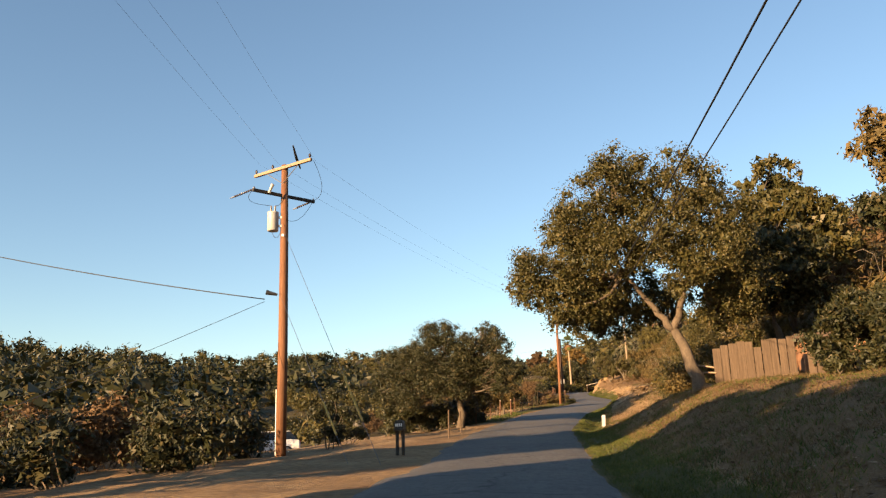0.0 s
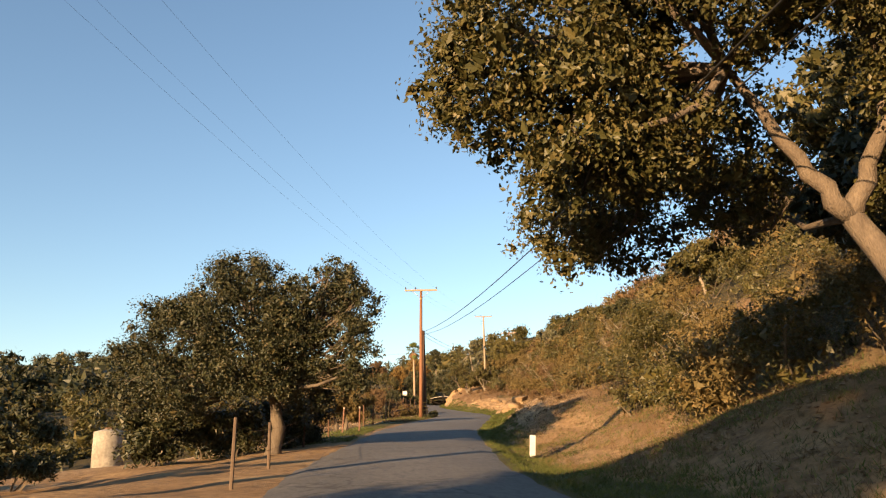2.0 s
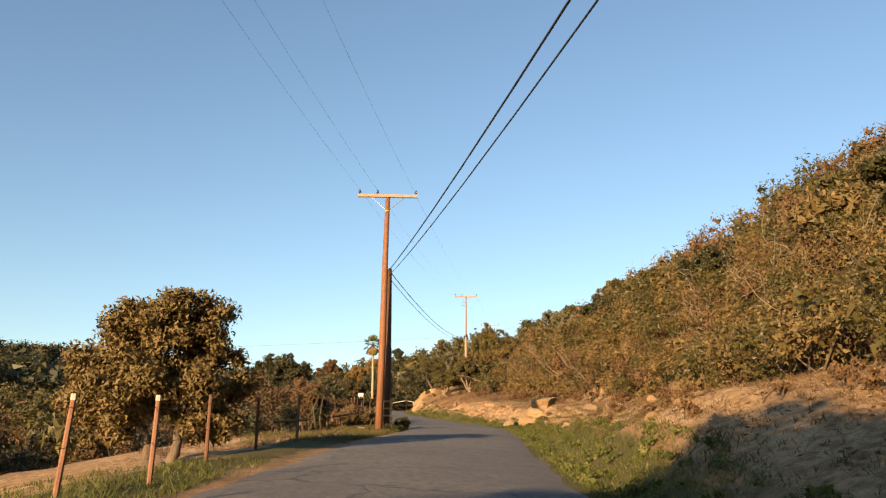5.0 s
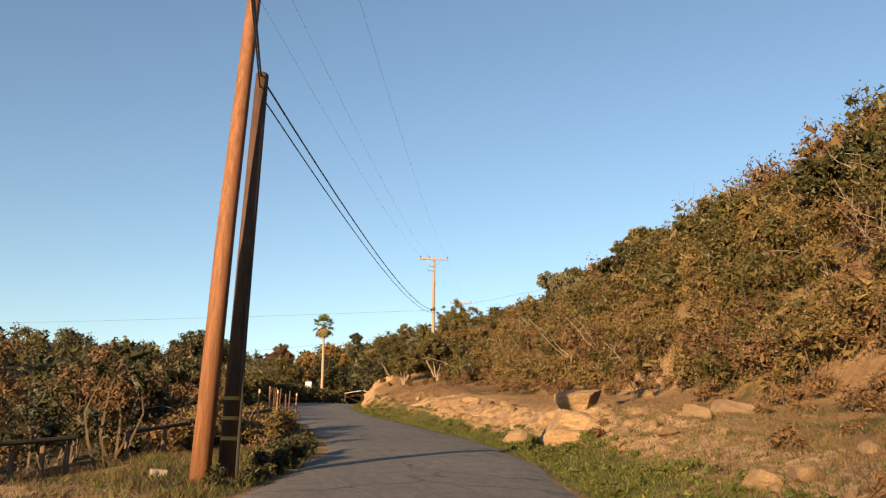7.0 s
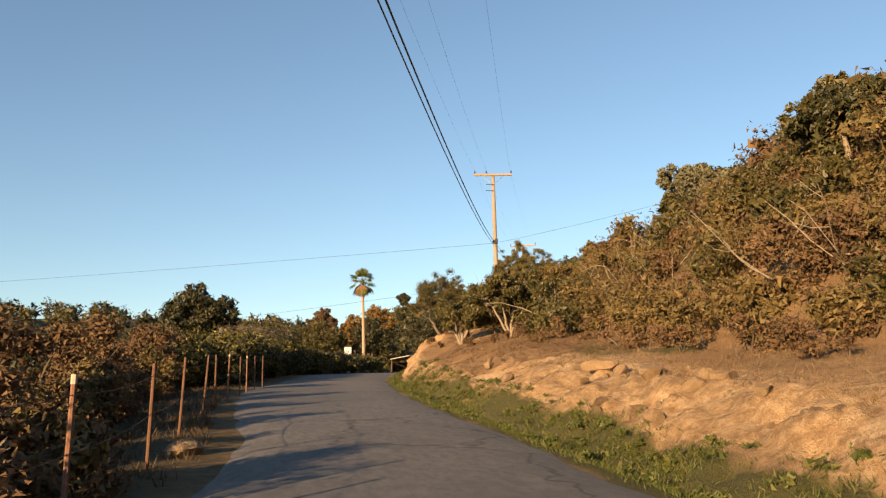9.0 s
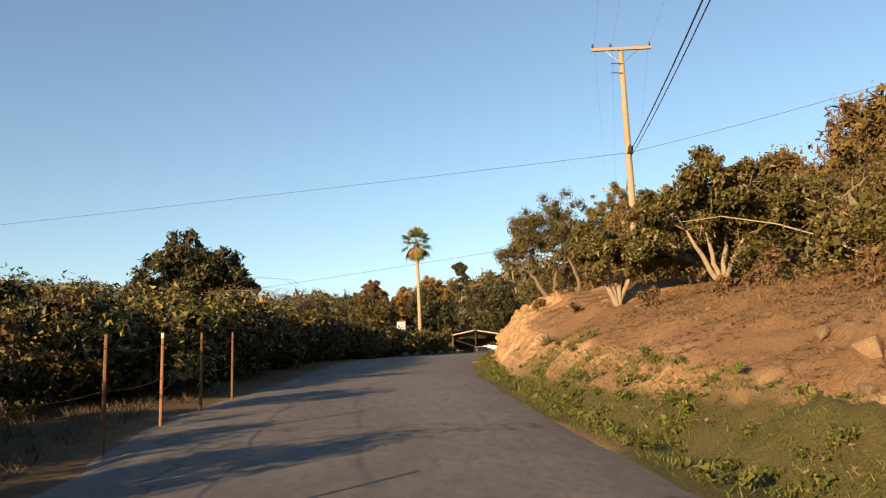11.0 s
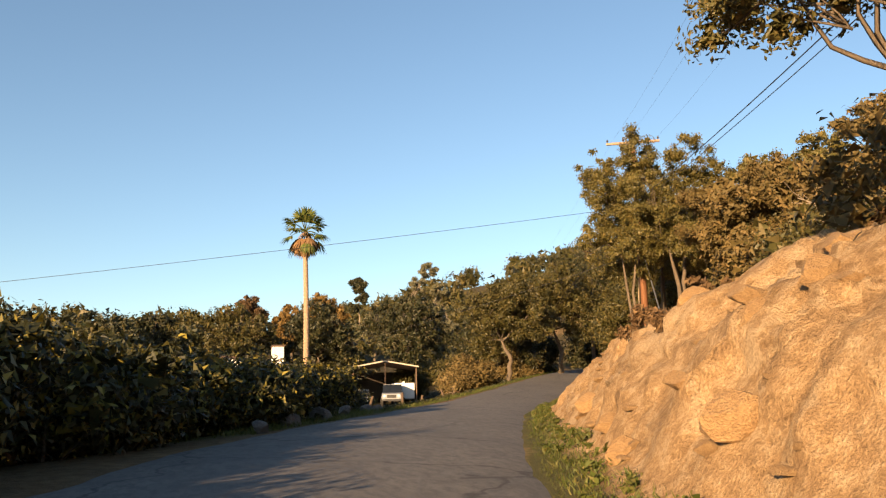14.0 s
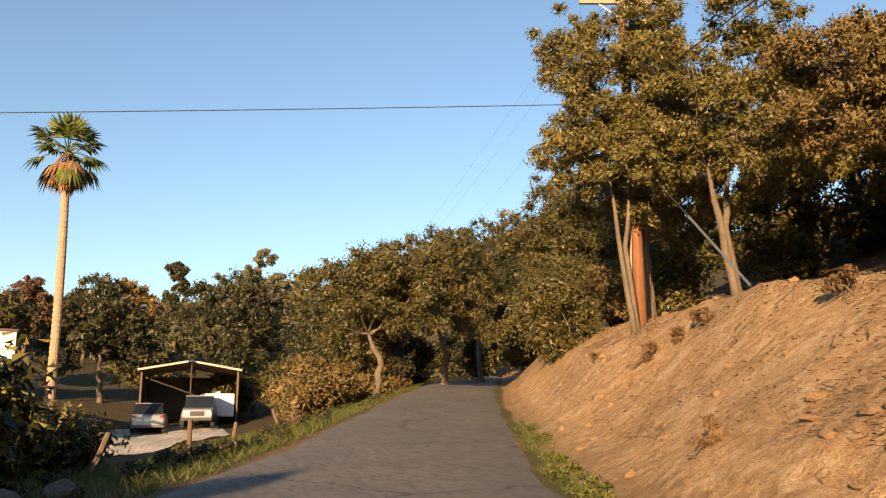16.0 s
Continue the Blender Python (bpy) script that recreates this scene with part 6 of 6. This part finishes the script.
# ---- vehicles ----
def car(base, turn, paint, label, boxy, category="car"):
    z = ground_at(*base)
    ob = thing("car", pose(base[0], base[1], z, 0, 0, turn), label, category, "parked cars")
    # side outline along the length (x), as stations of height and half width; the nose looks to -x
    if boxy:
        st = [(-2.0, 0.55, 0.95, 0.74), (-1.9, 0.5, 1.02, 0.8), (-0.75, 0.5, 1.1, 0.84), (-0.6, 0.5, 1.12, 0.86), (1.7, 0.5, 1.12, 0.86), (1.85, 0.55, 1.1, 0.82)]
        cab = [(-0.7, 1.1, 0.78), (-0.45, 1.72, 0.72), (1.7, 1.75, 0.72), (1.82, 1.1, 0.78)]
    else:
        st = [(-2.15, 0.42, 0.62, 0.7), (-2.05, 0.3, 0.78, 0.82), (-1.0, 0.25, 0.95, 0.88), (1.6, 0.25, 1.0, 0.88), (2.05, 0.3, 0.95, 0.84), (2.15, 0.42, 0.85, 0.76)]
        cab = [(-1.0, 0.95, 0.8), (-0.3, 1.48, 0.64), (1.5, 1.5, 0.64), (2.0, 0.98, 0.76)]
    rings = []
    for x, lo, hi, w in st:
        rings.append([(x, -w * 0.96, lo), (x, -w, (lo + hi) / 2), (x, -w * 0.93, hi), (x, w * 0.93, hi), (x, w, (lo + hi) / 2), (x, w * 0.96, lo)])
    v = np.array(rings).reshape(-1, 3)
    n = len(rings)
    fs = [(i * 6 + j, i * 6 + (j + 1) % 6, (i + 1) * 6 + (j + 1) % 6, (i + 1) * 6 + j) for i in range(n - 1) for j in range(6)]
    fs += [(0, 1, 4, 5), (1, 2, 3, 4)] + [((n - 1) * 6 + a, (n - 1) * 6 + b, (n - 1) * 6 + c, (n - 1) * 6 + d) for a, b, c, d in ((5, 4, 1, 0), (4, 3, 2, 1))]
    part("body", (v, fs), paint, ob)
    roof = []
    for x, zz, w in cab:
        roof.append([(x, -w, zz), (x, w, zz)])
    (a0, a1), (b0, b1), (c0, c1), (d0, d1) = roof
    part("roof", ([b0, b1, c1, c0] + [(p[0], p[1], p[2] + 0.04) for p in (b0, b1, c1, c0)], [(3, 2, 1, 0), (4, 5, 6, 7), (0, 1, 5, 4), (1, 2, 6, 5), (2, 3, 7, 6), (3, 0, 4, 7)]), paint, ob, bevel=0.015)
    part("windscreen", ([a0, a1, b1, b0], [(0, 1, 2, 3)]), M_PANE, ob, "dark windscreen")
    part("rear_window", ([c0, c1, d1, d0], [(0, 1, 2, 3)]), M_PANE, ob, "dark rear window")
    for p, q, r, s in ((a0, b0, c0, d0), (d1, c1, b1, a1)):
        part("side_window", ([p, q, r, s], [(0, 1, 2, 3)]), M_PANE, ob, "dark side window")
    rr = 0.4 if boxy else 0.33
    for x in (-1.3, 1.3):
        for s in (-1, 1):
            w = part("wheel", tube([(x, s * 0.66, rr), (x, s * 0.68, rr), (x, s * 0.86, rr), (x, s * 0.88, rr)], [rr * 0.8, rr, rr, rr * 0.8], 20), M_RUBBER, ob)
            part("rim", tube([(x, s * 0.87, rr), (x, s * 0.895, rr)], [rr * 0.6, rr * 0.5], 14), M_STEEL, w, "steel rim")
    x0 = st[0][0] - 0.02
    for s in (-1, 1):
        part("headlight", tube([(x0, s * 0.55, 0.82 if boxy else 0.68), (x0 + 0.06, s * 0.55, 0.82 if boxy else 0.68)], 0.1, 12), M_LAMP, ob, "clear headlight")
        part("tail_light", box(st[-1][0] - 0.03, st[-1][0] + 0.02, s * 0.66 - 0.06, s * 0.66 + 0.06, 0.75, 0.92), M_RED, ob, "red tail light")
    part("bumper", box(x0 - 0.1, x0 + 0.05, -0.75, 0.75, 0.42, 0.58), M_BLACK if boxy else paint, ob, bevel=0.02)
    part("grille", box(x0 - 0.012, x0 + 0.02, -0.35, 0.35, 0.66, 0.9) if boxy else box(x0 - 0.012, x0 + 0.05, -0.3, 0.3, 0.48, 0.62), M_BLACK, ob, "black grille")
    part("plate", box(st[-1][0] - 0.01, st[-1][0] + 0.03, -0.2, 0.2, 0.6, 0.72), M_WHITEP, ob, "white plate")
    return ob


car((32.0, 199.8), 76, M_GREYCAR, "grey boxy off-road car parked by the carport", True)
car((29.5, 200.3), 260, M_SILVER, "silver estate car parked with its tail to the drive", False)
car((-11.0, 56.5), 20, M_WHITECAR, "white car parked among dark brush", False)

# ---- carport, house, drive ----
cp = thing("carport", pose(31.6, 201.0, 7.6, 0, 0, -10), "open timber carport with a shallow gable roof", "carport")
for s in (-1, 1):
    v = [(0, 0, 2.85), (0, 6, 2.85), (s * 2.75, 6, 2.35), (s * 2.75, 0, 2.35), (0, 0, 2.93), (0, 6, 2.93), (s * 2.75, 6, 2.43), (s * 2.75, 0, 2.43)]
    part("roof", (v, [(0, 1, 2, 3), (7, 6, 5, 4), (0, 3, 7, 4), (3, 2, 6, 7), (2, 1, 5, 6), (1, 0, 4, 5)]), M_ROOF, cp)
    v = [(0, -0.05, 2.85), (s * 2.8, -0.05, 2.35), (s * 2.8, -0.05, 2.46), (0, -0.05, 2.96), (0, -0.01, 2.85), (s * 2.8, -0.01, 2.35), (s * 2.8, -0.01, 2.46), (0, -0.01, 2.96)]
    part("fascia", (v, [(0, 1, 2, 3), (7, 6, 5, 4), (0, 4, 5, 1), (1, 5, 6, 2), (2, 6, 7, 3), (3, 7, 4, 0)]), M_TRIM, cp, "pale sunlit fascia board")
for x, y in ((-2.6, 0.3), (0.05, 0.3), (2.6, 0.3), (-2.6, 5.7), (2.6, 5.7)):
    part("post", box(x - 0.04, x + 0.045, y - 0.045, y + 0.045, -0.6, 2.4 + (0.4 if abs(x) < 1 else 0)), M_WOOD, cp)
# Near-black walls, added to stand in for the shade inside the carport.
part("shade_back_wall", box(-2.7, 2.7, 5.85, 5.95, -0.3, 2.3), M_POLEDARK, cp)
for s in (-2.72, 2.66):
    part("shade_wall", box(s, s + 0.06, 1.2, 5.8, -0.3, 2.25), M_POLEDARK, cp)
tr = thing("trailer", pose(33.3, 201.5, ground_at(33.3, 201.5), 0, 0, -8), "white box trailer standing in the carport", "trailer")
part("body", box(-0.9, 0.9, 0, 3.0, 0.45, 1.75), M_WHITECAR, tr, bevel=0.05)
part("vent", box(-0.25, 0.15, 1.0, 1.4, 1.75, 1.9), M_WHITEP, tr)
for s in (-1, 1):
    part("wheel", tube([(s * 0.78, 1.5, 0.3), (s * 0.94, 1.5, 0.3)], 0.3, 16), M_RUBBER, tr)
part("drawbar", box(-0.05, 0.05, -0.9, 0.0, 0.4, 0.48), M_BLACK, tr)

hs = thing("white_house", pose(19.2, 190.6, 7.0, 0, 0, 6), "low white stucco house, gable to the road, with a white chimney", "house")
part("wall", ([(-3.7, 0, -1), (3.1, 0, -1), (3.1, 9, -1), (-3.7, 9, -1), (-3.7, 0, 2.1), (3.1, 0, 2.1), (3.1, 9, 2.1), (-3.7, 9, 2.1)], [(3, 2, 1, 0), (0, 1, 5, 4), (1, 2, 6, 5), (2, 3, 7, 6), (3, 0, 4, 7), (4, 5, 6, 7)]), M_STUCCO, hs)
for y in (0.0, 8.9):
    part("gable", ([(-3.7, y, 2.1), (3.1, y, 2.1), (-0.3, y, 3.05), (-0.3, y, 3.05), (-3.7, y + 0.1, 2.1), (3.1, y + 0.1, 2.1), (-0.3, y + 0.1, 3.05), (-0.3, y + 0.1, 3.05)], [(0, 1, 2, 3), (7, 6, 5, 4), (1, 5, 6, 2), (4, 0, 3, 7)]), M_STUCCO, hs)
for s in (-1, 1):
    x1 = 3.6 if s > 0 else -4.2
    z1 = 2.0
    v = [(-0.3, -0.4, 3.06), (x1, -0.4, z1), (x1, 9.4, z1), (-0.3, 9.4, 3.06), (-0.3, -0.4, 3.2), (x1, -0.4, z1 + 0.14), (x1, 9.4, z1 + 0.14), (-0.3, 9.4, 3.2)]
    part("roof", (v, [(3, 2, 1, 0), (4, 5, 6, 7), (0, 1, 5, 4), (1, 2, 6, 5), (2, 3, 7, 6), (3, 0, 4, 7)]), M_ROOF, hs, "brown tile roof")
ch = part("chimney", box(3.2, 3.95, 2.4, 3.2, -0.5, 4.0), M_STUCCO, hs, "white stucco chimney", bevel=0.02)
part("chimney_cap", box(3.15, 4.0, 2.35, 3.25, 4.0, 4.12), M_ROOF, ch, "dark chimney cap")
for x in (-2.4, 0.6):
    w = part("window", box(x, x + 1.1, -0.03, 0.02, 0.6, 1.6), M_TRIM, hs, "window in a timber surround")
    part("pane", box(x + 0.08, x + 1.02, -0.045, -0.03, 0.68, 1.52), M_PANE, w, "dark window pane")
dv = part("driveway", ([(25.5, 181.0, 0), (31.0, 187.0, 0), (33.5, 203.0, 0), (27.5, 201.0, 0)], [(0, 1, 2, 3)]), M_DRIVE)
bmd = bmesh.new()
bmd.from_mesh(dv.data)
bmesh.ops.subdivide_edges(bmd, edges=bmd.edges[:], cuts=24, use_grid_fill=True)
for q in bmd.verts:
    q.co.z = ground_at(q.co.x, q.co.y) + 0.05
bmd.to_mesh(dv.data)
bmd.free()
tagged(dv, "pale concrete driveway to the carport", "driveway", "", "structure")

th = thing("terracotta_house", pose(15.3, 35.0, ground_at(15.3, 35.0) - 1.2, 0, 0, -12), "small terracotta stucco house behind the board fence", "house")
part("wall", box(0, 7, 0, 5, 0, 2.5), M_TERRA, th)
part("roof", box(-0.3, 7.3, -0.3, 5.3, 2.5, 2.68), M_ROOF, th)
part("window", box(1.6, 2.6, -0.03, 0.02, 1.0, 1.9), M_PANE, th, "dark window pane")


# ---- fan palm ----
def fan_palm(base, top, neck):
    z = ground_at(*base) - 0.1
    ob = thing("fan_palm", pose(base[0], base[1], z), "tall fan palm with a skirt of dead brown fronds", "palm tree")
    h = neck - z
    zs = np.arange(0, h, 0.12)
    rad = 0.21 + 0.05 * np.exp(-zs / 1.2) + 0.02 * (np.arange(len(zs)) % 2) - 0.004 * zs
    part("trunk", tube(np.stack([-0.012 * zs + 0.08 * np.sin(zs / 4), 0 * zs, zs], 1), rad, 12), M_PALM, ob)
    cx = -0.012 * h + 0.08 * math.sin(h / 4)
    rng = np.random.default_rng(77)
    heart = np.array([cx, 0, h + 0.9])

    def frond(d, stalk, blade, bend):
        d = np.array(d) / np.linalg.norm(d)
        up = np.array([0, 0, 1.0])
        s = np.cross(d, up)
        s /= np.linalg.norm(s) + 1e-6
        n = np.cross(s, d)
        tip = heart + d * stalk - up * bend * stalk * 0.4
        out = [tube([heart, heart + d * stalk * 0.5, tip], [0.03, 0.025, 0.018], 4)]
        vs, fs = [], []
        for k in range(15):
            a = (k - 7) / 7 * 1.35
            w = d * math.cos(a) + s * math.sin(a) + n * 0.07 * rng.normal()
            w[2] -= bend * 0.6 + 0.1 * rng.random()
            w /= np.linalg.norm(w)
            ln = blade * (1 - 0.25 * abs(a) / 1.35) * rng.uniform(0.85, 1.1)
            q = np.cross(w, n)
            q /= np.linalg.norm(q) + 1e-6
            mid = tip + w * ln * 0.6
            end = tip + w * ln - up * ln * (0.12 + 0.25 * bend)
            c = len(vs)
            vs += [tip, mid + q * 0.075, end, mid - q * 0.075]
            fs.append((c, c + 1, c + 2, c + 3))
        out.append((vs, fs))
        return joined(out)

    for k in range(24):
        a, el = k * 2.4, -0.45 + 1.75 * (k / 23) + rng.normal() * 0.12
        part("frond", frond((math.cos(a) * math.cos(el), math.sin(a) * math.cos(el), math.sin(el)), 1.0 * rng.uniform(0.8, 1.15), 1.1, max(0, 0.55 - el * 0.5)), M_FROND, ob)
    for k in range(22):
        a, el = k * 2.4 + 1, -1.42 + 1.0 * (k / 21)
        part("dead_frond", frond((math.cos(a) * math.cos(el), math.sin(a) * math.cos(el), math.sin(el)), 0.75, 0.95, 0.7), M_SKIRT, ob, "dead brown frond")
    return ob


fan_palm((24.4, 193.3), 21.4, 18.5)

# tall bare and tinted trees on the skyline
tree("bare_tree", (85.0, 272.0), [[(0, 0, 0), (0.1, 0, 8), (0.2, 0, 15)]], [((0.3 * math.sin(k), 0.2, 5.5 + 1.15 * k), (2.9 - 0.3 * k, 2.6 - 0.28 * k, 0.55)) for k in range(8)], 2600, 0.2, M_BROWN, M_PALEBARK, "bare grey conifer on the skyline", "tree", 601, 0.2, 22, 9, 0.3)
tree("eucalyptus_tree", (51.8, 269.8), [[(0, 0, 0), (0.4, 0, 7), (-0.4, 0, 13)], [(0, 0, 4), (2.0, 0, 9), (3.2, 0, 12)]], [((-4.2, 0, 7), (2.0, 2.2, 1.7)), ((-2.0, 0, 9.5), (1.9, 2.0, 1.6)), ((3.0, 0, 12.5), (1.7, 1.8, 2.0)), ((1.0, 0, 16.0), (1.8, 1.8, 1.4)), ((2.2, 0, 9.0), (1.9, 2.0, 1.7)), ((-0.6, 0, 13.2), (1.5, 1.6, 1.5)), ((0.2, 0, 6.2), (2.4, 2.4, 1.6)), ((4.6, 0, 6.0), (1.9, 1.9, 1.6)), ((-2.8, 0, 4.5), (2.4, 2.4, 1.8))], 16000, 0.34, M_PINE, M_PALEBARK, "tall thin eucalyptus beyond the carport", "tree", 602, 0.3, 10, 9, 0.36)
for n, (x, y, k, mat, lab) in enumerate(((35.1, 271.0, 1.3, M_GOLD, "golden autumn tree beyond the houses"), (29.0, 262.0, 1.05, M_GOLD, "golden autumn tree beyond the houses"), (22.5, 266.0, 1.1, M_BROWN, "brown autumn tree beyond the houses"), (42.0, 262.0, 1.0, M_PINE, "grey-green tree beyond the houses"))):
    tree("golden_tree", (x, y), [[(0, 0, 0), (0.2, 0, 3 * k), (0, 0, 5 * k)]], [((0, 0, 7 * k), (2.0 * k, 2.0 * k, 2.0 * k)), ((-1.5 * k, 0, 5.2 * k), (1.8 * k, 1.8 * k, 1.8 * k)), ((1.6 * k, 0, 5.6 * k), (1.8 * k, 1.8 * k, 1.8 * k)), ((0.2, 0, 3.2 * k), (2.2 * k, 2.0 * k, 1.6 * k))], 8000, 0.34, mat, M_BARK, lab, "tree", 603 + 10 * n, 0.22, 8, 12, 0.33)
tree("eucalyptus_tree", (40.5, 268.0), [[(0, 0, 0), (0.2, 0, 5), (0, 0, 10)]], [((0, 0, 13.2), (1.7, 1.7, 1.4)), ((0.6, 0, 11), (1.4, 1.4, 1.2)), ((-0.8, 0, 9), (1.3, 1.3, 1.0))], 5000, 0.32, M_OAKDARK, M_PALEBARK, "tall dark eucalyptus beyond the houses", "tree", 604, 0.2, 8, 10, 0.36)
tree("bare_bush", (12.7, 141.5), [[(0.25 * s, 0.2 * s, 0), (0.6 * s, 0.3 * s, 1.1), (1.1 * s, 0.5 * s, 2.1)] for s in (-2, -1, 0, 1, 2)], [((s * 1.0, 0.5 * s, 2.9), (0.8, 0.9, 0.7)) for s in (-2, -1, 0, 1, 2)], 60, 0.06, M_BROWN, M_PALEBARK, "bare grey-branched bush over the hedge", "shrub", 605, 0.05, 30, 20, 0.3)
